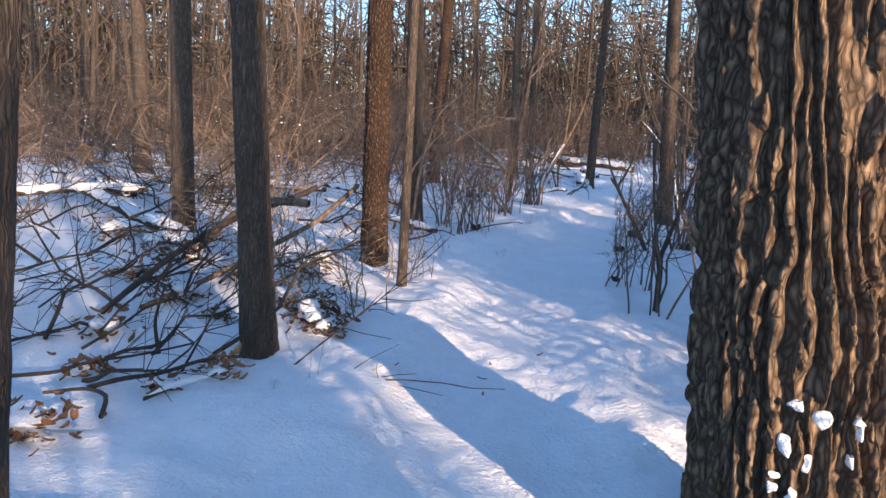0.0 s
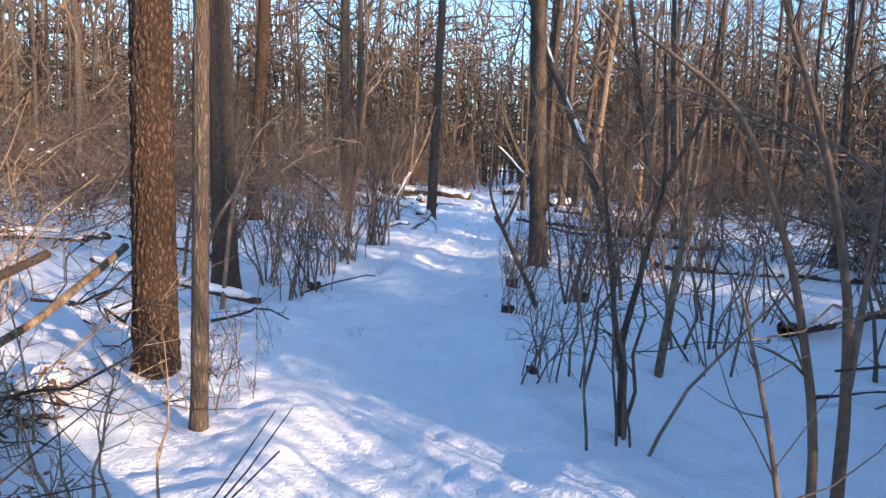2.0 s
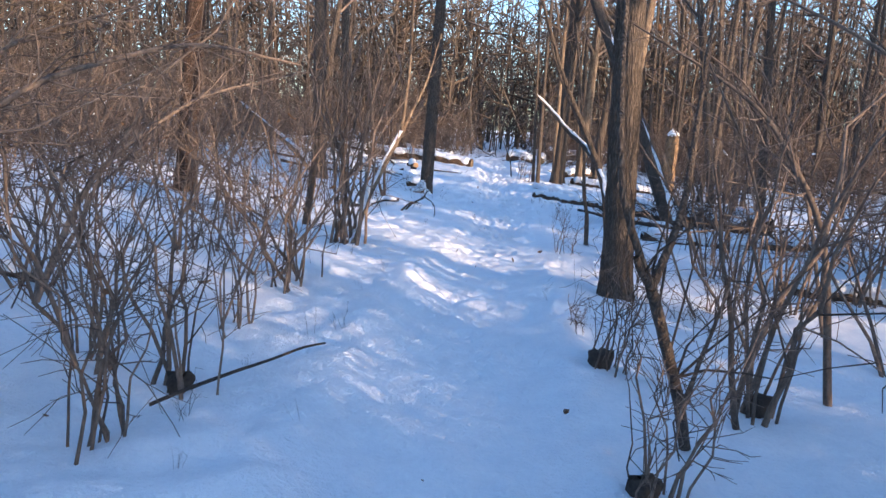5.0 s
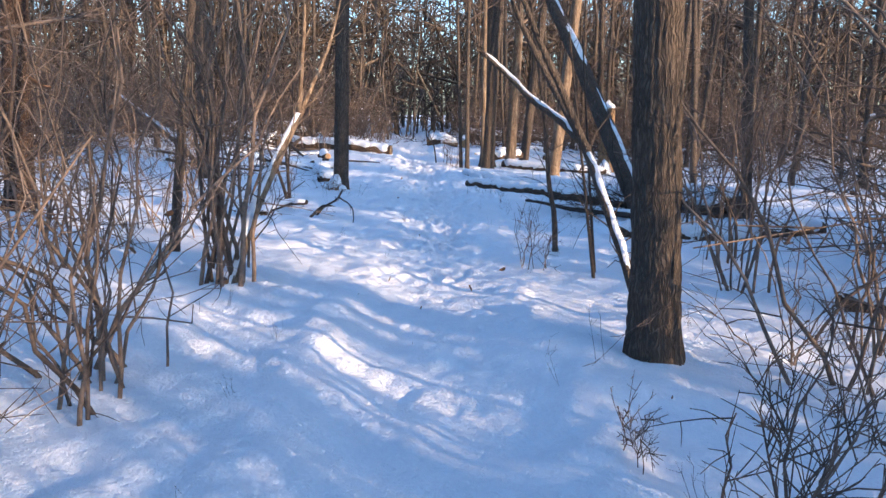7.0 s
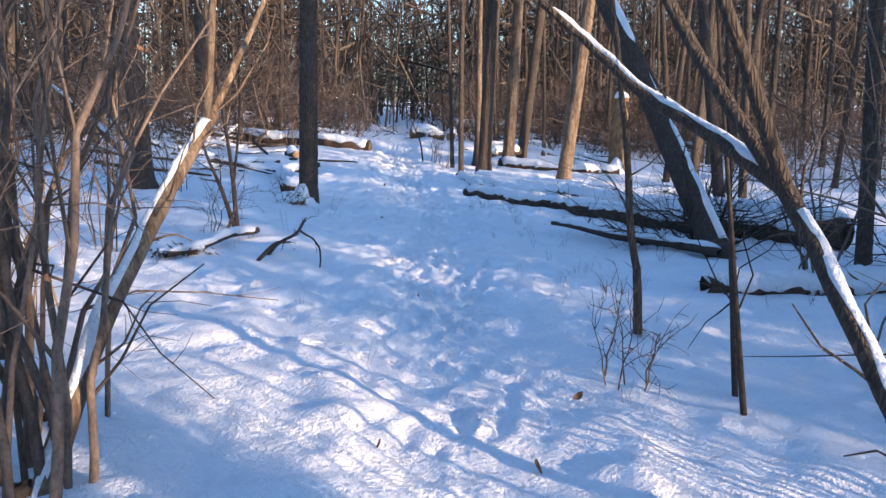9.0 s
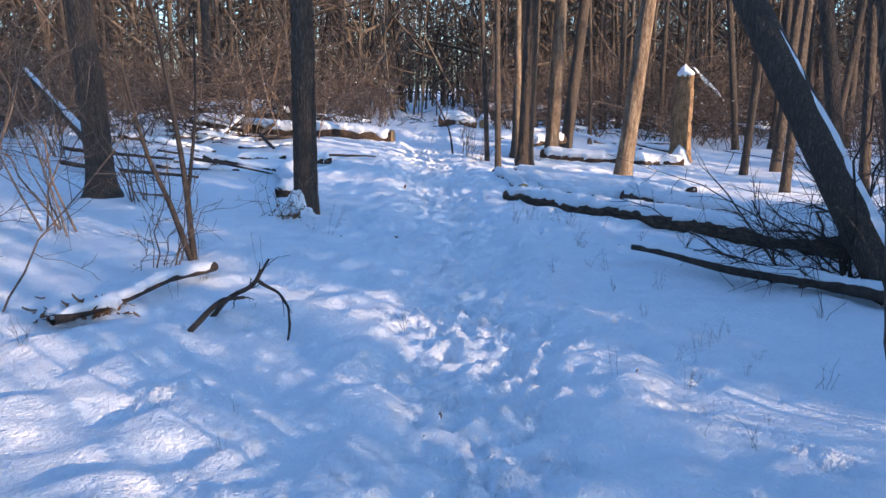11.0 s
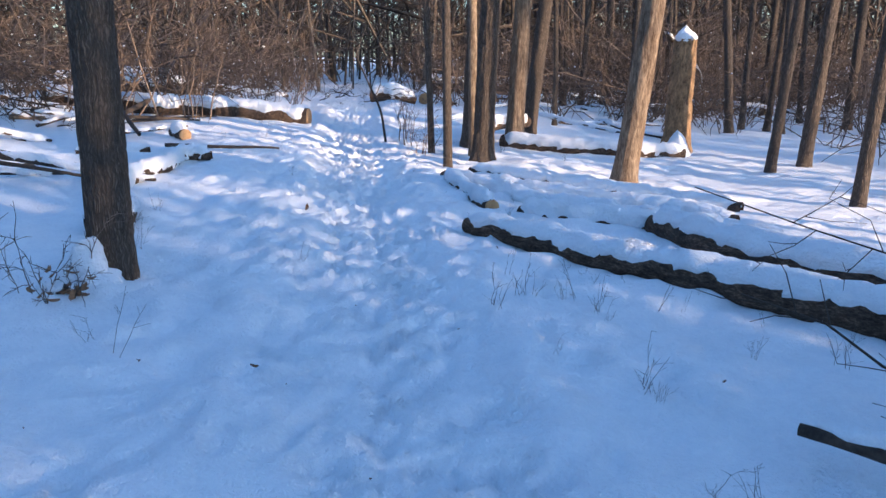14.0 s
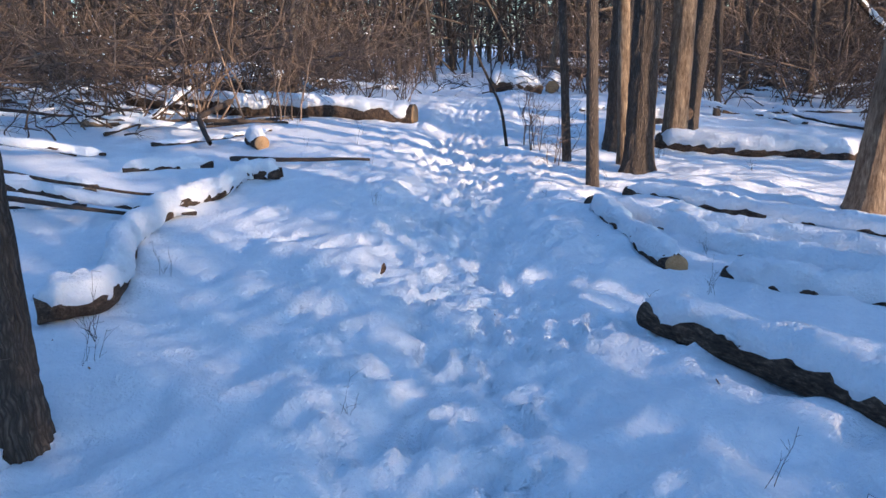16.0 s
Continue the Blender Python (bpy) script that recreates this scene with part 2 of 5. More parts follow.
CUT_WOOD = surface("sawn_end", (0.30, 0.17, 0.07), (0.55, 0.36, 0.18), 0.8, 16.0, bump=0.3, depth=0.003)

FAR_BARK = varied(surface("far_bark", (0.052, 0.041, 0.031), (0.165, 0.125, 0.09), 0.9, 3.0, bump=0), 0.5, 1.6)

# ---- snow-covered ground ----
def graded(step, reach, far, ratio):
    """Steps of even size out to reach, then growing out to far."""
    out = list(np.arange(0, reach, step))
    d = step
    while out[-1] < far:
        d *= ratio
        out.append(out[-1] + d)
    return np.array(out)


across = graded(0.032, 1.0, 700, 1.062)
across = np.r_[-across[:0:-1], across]
ahead = np.r_[0.4 - graded(0.12, 0.5, 700, 1.13)[:0:-1], np.arange(0.4, 15.5, 0.05), np.arange(15.5, 30, 0.034), 30 + graded(0.05, 2.0, 800, 1.06)]
gx, gy = np.meshgrid(across, ahead)
calm = np.clip((np.abs(gy - 18) - 40) / 60, 0, 1)
gx = gx + trail(np.clip(gy, -10, 55))
gz = snow_height(gx, gy)


def dent(x, y, long, wide, deep, turn):
    """A boot print pressed into the snow, with a low rim."""
    i0, i1 = np.searchsorted(ahead, [y - 0.5, y + 0.5])
    px, py = gx[i0:i1] - x, gy[i0:i1] - y
    c, s = math.cos(turn), math.sin(turn)
    a, b = (px * s + py * c) / long, (px * c - py * s) / wide
    d2 = a * a + b * b
    gz[i0:i1] += -deep * np.exp(-(d2**3)) + 0.35 * deep * np.exp(-((np.sqrt(d2) - 1.45) ** 2) / 0.1)


for k in range(1700):
    y = 1 + 38 * rng.random() ** 0.75
    wide = 0.13 if y < 17 else 0.2
    lane = rng.choice([-0.2, 0.2]) + rng.normal(0, wide)
    deep = rng.uniform(0.002, 0.008) if y < 17 else rng.uniform(0.006, 0.018)
    if y > 19 and rng.random() < 0.15:
        lane, deep = rng.normal(0, 1.0), rng.uniform(0.015, 0.04)
    dent(float(trail(y)) + lane, y, rng.uniform(0.09, 0.14), rng.uniform(0.04, 0.06), deep, rng.normal(0.3, 0.45))
steps = np.random.default_rng(21)
for k in range(800):
    y = steps.uniform(18.5, 34)
    x = float(trail(y)) + steps.normal(0, 0.27)
    dent(x, y, steps.uniform(0.06, 0.13), steps.uniform(0.04, 0.065), steps.uniform(0.012, 0.034), steps.normal(0.3, 0.7))
for k in range(560):
    y = steps.uniform(18, 33)
    x = float(trail(y)) + steps.normal(0.3, 1.5)
    dent(x, y, steps.uniform(0.05, 0.12), steps.uniform(0.045, 0.08), steps.uniform(-0.014, 0.036), steps.uniform(0, 3))
rows, cols = gx.shape
i = np.arange(rows - 1)[:, None] * cols + np.arange(cols - 1)[None]
ground_soup = Soup().add(np.stack([gx, gy, gz], -1), np.stack([i, i + 1, i + cols + 1, i + cols], -1))
ground = new("ground", ground_soup.mesh("ground", SNOW))
tagged(ground, "deep white snow with a trodden trail and boot prints", "snow", kind="structure")


# ---- trees ----
def bark_trunk(height, r, lean, furrow, cell, tall, sides, fine_to, step, flare=1.35, bow=0.0, seed=0, tip=0.35):
    """A trunk whose bark is furrowed in the mesh."""
    zs = np.r_[np.arange(-0.25, fine_to, step), np.linspace(fine_to, height, 14)[0:]]
    ang = np.arange(sides) * 2 * np.pi / sides
    z, a = np.meshgrid(zs, ang, indexing="ij")
    rr = r * (1 - (1 - tip) * np.clip(z, 0, None) / height) * (1 + (flare - 1) * np.exp(-np.clip(z, 0, None) / 0.16) * (0.75 + 0.5 * wobble(np.cos(a) * 1.6, np.sin(a) * 1.6, 3, seed)))
    n = wobble(r * np.cos(a) / cell + 9, r * np.sin(a) / cell + 9, z / tall + 5, seed + 11)
    n2 = wobble(r * np.cos(a) / cell * 2.3, r * np.sin(a) / cell * 2.3, z / tall * 1.9, seed + 12)
    groove = np.exp(-((np.abs(2 * n - 1) / 0.2) ** 2)) + np.exp(-((np.abs(2 * n2 - 1) / 0.2) ** 2)) * 0.55
    rr = rr - furrow * groove + furrow * 0.5 * (wobble(np.cos(a) * r / cell * 5, np.sin(a) * r / cell * 5, z / tall * 8, seed + 4) - 0.5)
    rr = rr * (1 + 0.07 * (wobble(np.cos(a) * 1.2, np.sin(a) * 1.2, z / 1.2, seed + 5) - 0.5))
    cx = lean[0] * z + bow * np.sin(z / height * 5 + seed)
    cy = lean[1] * z + bow * np.cos(z / height * 4 + seed)
    v = np.stack([cx + rr * np.cos(a), cy + rr * np.sin(a), z], -1)
    m = len(zs)
    base = np.arange(m - 1)[:, None] * sides
    p, q = np.arange(sides)[None], (np.arange(sides)[None] + 1) % sides
    soup = Soup().add(v, np.stack([base + p, base + q, base + sides + q, base + sides + p], -1))
    line = np.stack([lean[0] * zs + bow * np.sin(zs / height * 5 + seed), lean[1] * zs + bow * np.cos(zs / height * 4 + seed), zs], -1)
    return soup, line


def ridged_trunk(height, r, lean, deep, wide, run, sides, fine_to, step, flare, seed, tip=0.35):
    """A trunk whose bark stands in long ridges that part and join again."""
    zs = np.r_[np.arange(-0.25, fine_to, step), np.linspace(fine_to, height, 14)]
    ang = np.arange(sides) * 2 * np.pi / sides
    z, a = np.meshgrid(zs, ang, indexing="ij")
    rr = r * (1 - (1 - tip) * np.clip(z, 0, None) / height) * (1 + (flare - 1) * np.exp(-np.clip(z, 0, None) / 0.2))
    n = round(2 * np.pi * r / wide)
    cx, cy = np.cos(a) * r / 0.13, np.sin(a) * r / 0.13
    ridge = np.ones_like(z)
    for k in range(2):
        bend = 1.6 * (wobble(cx + 40 * k, cy, z / run, seed + k) - 0.5) + 0.5 * (wobble(cx * 3, cy * 3 + 9 * k, z / run * 3.5, seed + 5 + k) - 0.5)
        v = n * a / (2 * np.pi) + bend + 0.5 * k
        gap = np.abs(v - np.round(v)) / (0.20 + 0.2 * wobble(cx * 2, cy * 2, z / run * 3, seed + 31 + k))
        here = 1 if k == 0 else np.clip(3 * wobble(cx, cy, z / run * 1.3, seed + 9) - 1.0, 0, 1)
        ridge = np.minimum(ridge, 1 - here * np.exp(-(gap**5)))
    crack = np.exp(-((np.abs(2 * wobble(cx * 2.5, cy * 2.5, z / 0.09, seed + 21) - 1) / 0.16) ** 2))
    rr = rr - deep * (1 - ridge) - 0.5 * deep * crack * ridge + 0.2 * deep * (wobble(cx * 5, cy * 5, z / 0.05, seed + 22) - 0.5) * ridge + 0.35 * deep * (wobble(cx * 1.6, cy * 1.6, z / 0.16, seed + 24) - 0.5) * ridge
    rr = rr + 0.03 * r * (wobble(np.cos(a) * 1.2, np.sin(a) * 1.2, z / 1.2, seed + 23) - 0.5)
    soup = Soup()
    base = np.arange(len(zs) - 1)[:, None] * sides
    p, q = np.arange(sides)[None], (np.arange(sides)[None] + 1) % sides
    soup.add(np.stack([lean[0] * z + rr * np.cos(a), lean[1] * z + rr * np.sin(a), z], -1), np.stack([base + p, base + q, base + sides + q, base + sides + p], -1))
    return soup, np.stack([lean[0] * zs, lean[1] * zs, zs], -1)


def crown(line, r, height, low, limbs, twigs, spread=0.22):
    """Limbs, branches and twigs on the upper trunk."""
    soup = Soup()
    pts, rad = line[None], (r * (1 - 0.65 * np.clip(line[:, 2], 0, None) / height))[None]
    f = (np.searchsorted(line[:, 2], low * height)) / len(line)
    p, w, rr = along(pts, rad, limbs, f, 0.99)
    a = rng.uniform(0, 2 * np.pi, limbs)
    way = unit(np.stack([np.cos(a), np.sin(a), rng.uniform(0.3, 1.3, limbs)], -1))
    length = rng.uniform(0.5, 1.1, limbs) * height * spread
    l1 = sprout(p, way, length, np.array([[0, 0, 0.3]]) * np.ones((limbs, 1)), 5, 0.035)
    r1 = taper(np.minimum(rr * 0.45, 0.02 + 0.012 * length), 5, 0.2)
    soup.tubes(l1, r1, 4)
    n2 = limbs * 4
    p, w, rr = along(l1, r1, n2, 0.25, 1.0)
    way = unit(w + rng.normal(0, 0.7, (n2, 3)) + [0, 0, 0.25])
    l2 = sprout(p, way, rng.uniform(0.4, 1.5, n2) * height * 0.06, rng.normal(0, 0.15, (n2, 3)), 3, 0.05)
    r2 = taper(np.maximum(rr * 0.55, 0.006), 3, 0.3)
    soup.tubes(l2, r2, 3)
    p, w, rr = along(l2, r2, twigs, 0.2, 1.0)
    way = unit(w + rng.normal(0, 0.75, (twigs, 3)) + [0, 0, 0.2])
    l3 = sprout(p, way, rng.uniform(0.3, 1.1, twigs), rng.normal(0, 0.15, (twigs, 3)), 2)
    soup.tubes(l3, taper(np.full(twigs, 0.006), 2, 0.4), 3)
    return soup


def hero_tree(x, y, r, lean, label, bark, furrow, cell, tall, sides=56, fine_to=4.0, step=0.03, height=15.0, flare=1.35, low=0.35, bow=0.04, seed=0, limbs=14, twigs=160, ridged=False):
    ob = thing("tree", x, y, ground_at(x, y), label, "tree")
    if ridged:
        soup, line = ridged_trunk(height, r, lean, furrow, cell, tall, sides, fine_to, step, flare, seed)
    else:
        soup, line = bark_trunk(height, r, lean, furrow, cell, tall, sides, fine_to, step, flare, bow, seed)
    part("trunk", soup, bark, ob)
    if limbs:
        part("crown", crown(line, r, height, low, limbs, twigs), TWIG, ob, "bare leafless branches")
    return ob


oak = hero_tree(1.22, 3.21, 0.385, (-0.075, 0.0), "large oak trunk with deeply furrowed grey-brown bark", OAK_BARK, 0.055, 0.06, 0.33, 400, 2.6, 0.02, 17, 1.03, seed=3, bow=0.0, ridged=True)
hero_tree(-1.11, 5.40, 0.112, (-0.045, -0.01), "straight grey-brown trunk beside fallen branches in snow", GREY_BARK, 0.009, 0.03, 0.3, 64, 4, 0.03, 13, 1.12, seed=5)
hero_tree(-3.06, 9.67, 0.133, (-0.013, -0.004), "smooth dark grey trunk standing in snow", GREY_BARK, 0.006, 0.03, 0.3, 48, 5, 0.05, 15, 1.2, seed=6)
hero_tree(-0.72, 8.86, 0.150, (0.0, 0.0), "reddish-brown trunk with scaly plated bark", CHERRY_BARK, 0.016, 0.042, 0.16, 120, 4.2, 0.028, 15, 1.15, seed=7, ridged=True)
hero_tree(-0.40, 7.68, 0.048, (0.03, 0.004), "slender grey sapling trunk rising from snow", GREY_BARK, 0.003, 0.03, 0.2, 24, 4, 0.05, 9, 1.1, seed=8, limbs=9, twigs=80)
hero_tree(-0.41, 12.05, 0.140, (-0.01, 0.0), "brown trunk behind the trailside saplings", GREY_BARK, 0.01, 0.035, 0.25, 56, 4.5, 0.04, 15, 1.3, seed=9)
hero_tree(5.07, 25.75, 0.155, (0.028, 0.0), "tall grey trunk with ridged bark and snow at its foot", GREY_BARK, 0.012, 0.04, 0.4, 120, 3.6, 0.03, 16, 1.12, seed=10, ridged=True)
hero_tree(4.12, 14.30, 0.143, (-0.03, 0.03), "dark grey-brown trunk with finely ridged bark", GREY_BARK, 0.011, 0.034, 0.3, 110, 3.6, 0.03, 16, 1.2, seed=11, ridged=True)
hero_tree(-6.96, 18.46, 0.185, (-0.023, -0.009), "dark trunk deep in the brush", GREY_BARK, 0.01, 0.04, 0.3, 30, 6, 0.120, 16, seed=12)
hero_tree(-0.2, 22.4, 0.19, (0.05, 0.0), "brown trunk with peeling bark behind the brush", CHERRY_BARK, 0.012, 0.05, 0.25, 36, 5, 0.090, 15, seed=13)
hero_tree(2.60, 27.3, 0.18, (-0.01, 0.0), "grey trunk with a swollen base behind shrubs", GREY_BARK, 0.01, 0.04, 0.3, 36, 5, 0.090, 15, 1.6, seed=14)
hero_tree(11.05, 27.75, 0.155, (0.10, -0.06), "leaning barkless tan trunk standing in snow", BARE_WOOD, 0.010, 0.045, 0.4, 56, 4.5, 0.053, 13, 1.3, seed=15)
hero_tree(10.4, 30.25, 0.165, (0.05, -0.025), "brown trunk standing in a close cluster", GREY_BARK, 0.02, 0.04, 0.3, 48, 4.5, 0.053, 15, 1.35, seed=16)
hero_tree(10.55, 30.75, 0.075, (-0.01, 0.0), "thin brown trunk of a close cluster", BARE_WOOD, 0.004, 0.04, 0.3, 24, 4.5, 0.090, 13, 1.2, seed=17)
hero_tree(11.2, 31.9, 0.23, (0.012, -0.006), "thick dark trunk of a close cluster", GREY_BARK, 0.026, 0.05, 0.3, 48, 4.5, 0.060, 16, 1.3, seed=18)
hero_tree(11.9, 31.8, 0.17, (0.03, -0.012), "reddish dead trunk with bark flaking away", BARE_WOOD, 0.014, 0.06, 0.4, 48, 4.5, 0.060, 12, 1.3, seed=19)
hero_tree(13.2, 33.5, 0.16, (0.09, -0.054), "dark leaning trunk of a close cluster", GREY_BARK, 0.01, 0.04, 0.3, 30, 4.5, 0.090, 15, 1.2, seed=20)
hero_tree(9.9, 31.1, 0.055, (-0.02, 0.0), "thin pole-like sapling beside the trail", GREY_BARK, 0.003, 0.03, 0.2, 15, 4, 0.120, 10, 1.1, seed=21, limbs=8, twigs=60)
hero_tree(9.42, 29.45, 0.062, (0.01, 0.0), "thin dark sapling by the trail", GREY_BARK, 0.003, 0.03, 0.2, 18, 4, 0.090, 10, 1.1, seed=22, limbs=8, twigs=60)
hero_tree(14.35, 28.3, 0.078, (0.05, -0.05), "slim tan trunk in open snow", GREY_BARK, 0.006, 0.04, 0.3, 24, 5, 0.120, 14, 1.2, seed=23)
hero_tree(15.5, 28.6, 0.112, (0.035, -0.04), "tan trunk in open snow", GREY_BARK, 0.008, 0.04, 0.3, 27, 5, 0.120, 15, 1.2, seed=24)
hero_tree(12.9, 25.75, 0.08, (0.02, -0.02), "straight slim trunk in open snow", GREY_BARK, 0.006, 0.04, 0.3, 27, 5, 0.105, 14, 1.2, seed=25)
hero_tree(14.3, 26.3, 0.07, (0.06, -0.07), "thin leaning sapling in open snow", GREY_BARK, 0.004, 0.04, 0.3, 15, 5, 0.150, 10, 1.1, seed=26, limbs=8, twigs=60)
hero_tree(22.7, 33.3, 0.12, (0.007, 0.0), "distant straight trunk in open snow", GREY_BARK, 0.006, 0.05, 0.4, 21, 6, 0.225, 17, seed=27)
hero_tree(19.7, 32.8, 0.095, (-0.01, 0.01), "distant straight trunk in open snow", GREY_BARK, 0.006, 0.05, 0.4, 21, 6, 0.225, 16, seed=28)
hero_tree(18.9, 37.2, 0.09, (0.015, -0.01), "distant thin trunk in open snow", GREY_BARK, 0.005, 0.05, 0.4, 18, 6, 0.225, 15, seed=29)
hero_tree(19.4, 33.6, 0.075, (0.007, 0.0), "distant thin trunk in open snow", GREY_BARK, 0.005, 0.05, 0.4, 18, 6, 0.225, 14, seed=30)
hero_tree(28.5, 39.7, 0.2, (-0.02, 0.02), "distant trunk in open snow", GREY_BARK, 0.005, 0.05, 0.4, 18, 6, 0.225, 17, seed=31)
hero_tree(12.3, 23.8, 0.075, (-0.05, 0.04), "thin sapling behind fallen logs", GREY_BARK, 0.004, 0.04, 0.3, 15, 5, 0.150, 11, 1.1, seed=32, limbs=8, twigs=60)
hero_tree(11.3, 23.3, 0.10, (-0.12, 0.10), "leaning slim trunk behind fallen logs", GREY_BARK, 0.005, 0.04, 0.3, 18, 5, 0.120, 12, 1.1, seed=33)
hero_tree(9.45, 19.3, 0.083, (-0.03, 0.04), "slim dark trunk behind the brush", GREY_BARK, 0.005, 0.04, 0.3, 18, 5, 0.090, 12, 1.1, seed=34)
hero_tree(1.70, 18.7, 0.05, (0.13, 0.01), "slim brown sapling beside the trail", GREY_BARK, 0.003, 0.03, 0.2, 18, 4, 0.075, 8, 1.2, seed=35, limbs=8, twigs=80)
hero_tree(-1.48, 3.06, 0.12, (0.06, 0.03), "dark trunk in shade at the edge of the trail", GREY_BARK, 0.006, 0.03, 0.3, 48, 4, 0.04, 14, 1.2, seed=36)


# Ordinary woods trees: a few kinds, each copied many times.
KINDS = []
for k in range(9):
    h, r = rng.uniform(11, 18), rng.uniform(0.05, 0.15)
    ob = thing("tree", 0, -60 - 4 * k, 0, "bare leafless woodland tree standing in snow", "tree", "trees of the surrounding woods")
    lean = rng.normal(0, 0.03, 2)
    zs = np.r_[-0.3, 0, 0.15, 0.5, np.linspace(1.2, h, 13)]
    line = np.stack([lean[0] * zs + 0.12 * np.sin(zs / 2.3 + k), lean[1] * zs + 0.12 * np.cos(zs / 2.9 + k), zs], -1)
    rad = r * (1 - 0.75 * np.clip(zs, 0, None) / h) * (1 + 0.3 * np.exp(-np.clip(zs, 0, None) / 0.15))
    part("trunk", Soup().tubes(line, rad, 9), GREY_BARK, ob)
    part("crown", crown(line, r, h, rng.uniform(0.12, 0.35), 13, 55, 0.17), TWIG, ob, "bare leafless branches")
    KINDS.append(ob)


def clear_of_trail(x, y, gap):
    return abs(x - float(trail(y))) > gap


# Gaps in the woods through which the low sun reaches the snow.
GAPS = ((-0.27, 5.15), (-0.67, 5.65), (0.25, 7.11), (0.68, 4.26), (1.19, 6.69), (1.6, 12.8), (2.5, 14.7), (3.1, 17.2), (3.9, 18.6), (4.1, 20.2), (5.8, 19.6), (7.9, 32.3), (9.3, 30.8), (7.0, 27.5), (10.0, 27.7), (12.7, 26.6), (14.45, 30.4), (10.9, 27.4), (-0.7, 8.7), (-2.2, 8.5), (-1.5, 3.9), (3.5, 16.6), (2.7, 17.6), (3.0, 18.4), (0.14, 7.8), (1.54, 6.44), (1.45, 2.9), (1.62, 3.0), (0.95, 3.0), (1.95, 3.1), (3.37, 17.1), (4.5, 16.7), (4.96, 20.7), (4.26, 21.4), (6.0, 29.4), (6.8, 27.3), (7.07, 33.8), (12.9, 26.3), (10.7, 29.1))
LOW = math.tan(radians(SUN_EL))


def shades_gap(x, y, h, half=0.3):
    sx, sy = math.sin(radians(SUN_AZ)), math.cos(radians(SUN_AZ))
    for px, py in GAPS:
        far, aside = (x - px) * sx + (y - py) * sy, (x - px) * sy - (y - py) * sx
        if -0.5 < far < h / LOW and abs(aside) < half:
            return True
    return False


# Clear ways of the low sun through the brush: x, y, half width, and the heights lit there.
BEAMS = ((1.35, 2.9, 0.45, 0.0, 2.3), (-0.35, 5.2, 0.2, -0.1, 0.25), (-0.6, 5.6, 0.2, -0.1, 0.3), (0.85, 4.5, 0.25, -0.1, 0.2), (0.2, 7.0, 0.2, -0.1, 0.2), (0.14, 7.8, 0.3, -0.1, 0.2), (1.54, 6.44, 0.2, -0.1, 0.2), (-1.5, 3.8, 0.25, -0.1, 0.2), (-1.11, 5.4, 0.16, 1.3, 3.6), (-2.2, 8.5, 0.5, 0.0, 0.8), (-0.7, 8.86, 0.2, 0.6, 3.5), (1.56, 12.8, 0.25, -0.1, 0.2), (2.5, 14.97, 0.2, -0.1, 0.2), (3.2, 16.75, 0.3, -0.1, 0.2))


def in_beam(p):
    """Which of the centre lines (m, n, 3) cross one of those ways."""
    sx, sy = math.sin(radians(SUN_AZ)), math.cos(radians(SUN_AZ))
    hit = np.zeros(len(p), bool)
    for x, y, half, low, high in BEAMS:
        far, aside = (p[..., 0] - x) * sx + (p[..., 1] - y) * sy, (p[..., 0] - x) * sy - (p[..., 1] - y) * sx
        over = p[..., 2] - far * LOW - ground_at(x, y)
        hit |= ((far > 0.4) & (np.abs(aside) < half) & (over > low - 0.1) & (over < high + 0.1)).any(1)
    return hit


def open_snow(x, y):
    """The glade with fallen logs, and other ground that stays free of woods."""
    side = x - float(trail(y))
    return (7 < x < 17.5 and 17.5 < y < 34.5) or (3 < x < 9 and 20 < y < 36) or (abs(side) < 2.6 and y < 40) or (-4.2 < x < 0 and 2 < y < 9)


made = 0
while made < 325:
    if made < 110:
        x, y = rng.uniform(-30, 38), rng.uniform(33, 68)
    elif made < 150:
        x, y = rng.uniform(-30, -3.5), rng.uniform(9, 45)
    elif made < 200:
        x, y = rng.uniform(17, 45), rng.uniform(12, 48)
    # From here on, trees mostly out of view sunward, added to shade the snow.
    elif made < 245:
        x, y = rng.uniform(-8, 34), rng.uniform(-42, 12)
    else:
        x, y = rng.uniform(9, 22), rng.uniform(-2, 15)
    if not clear_of_trail(x, y, 3.0) or shades_gap(x, y, 14) or open_snow(x, y) or (x - 2) ** 2 + (y - 3) ** 2 < 9:
        continue
    s = rng.uniform(0.75, 1.25)
    copy_thing(KINDS[made % 9], pose(x, y, ground_at(x, y), 0, 0, rng.uniform(0, 360)) @ Matrix.Diagonal((s, s, s, 1)))
    made += 1
for ob in KINDS:
    ob.matrix_basis = pose(rng.uniform(-12, 10), rng.uniform(60, 75), 0.3)


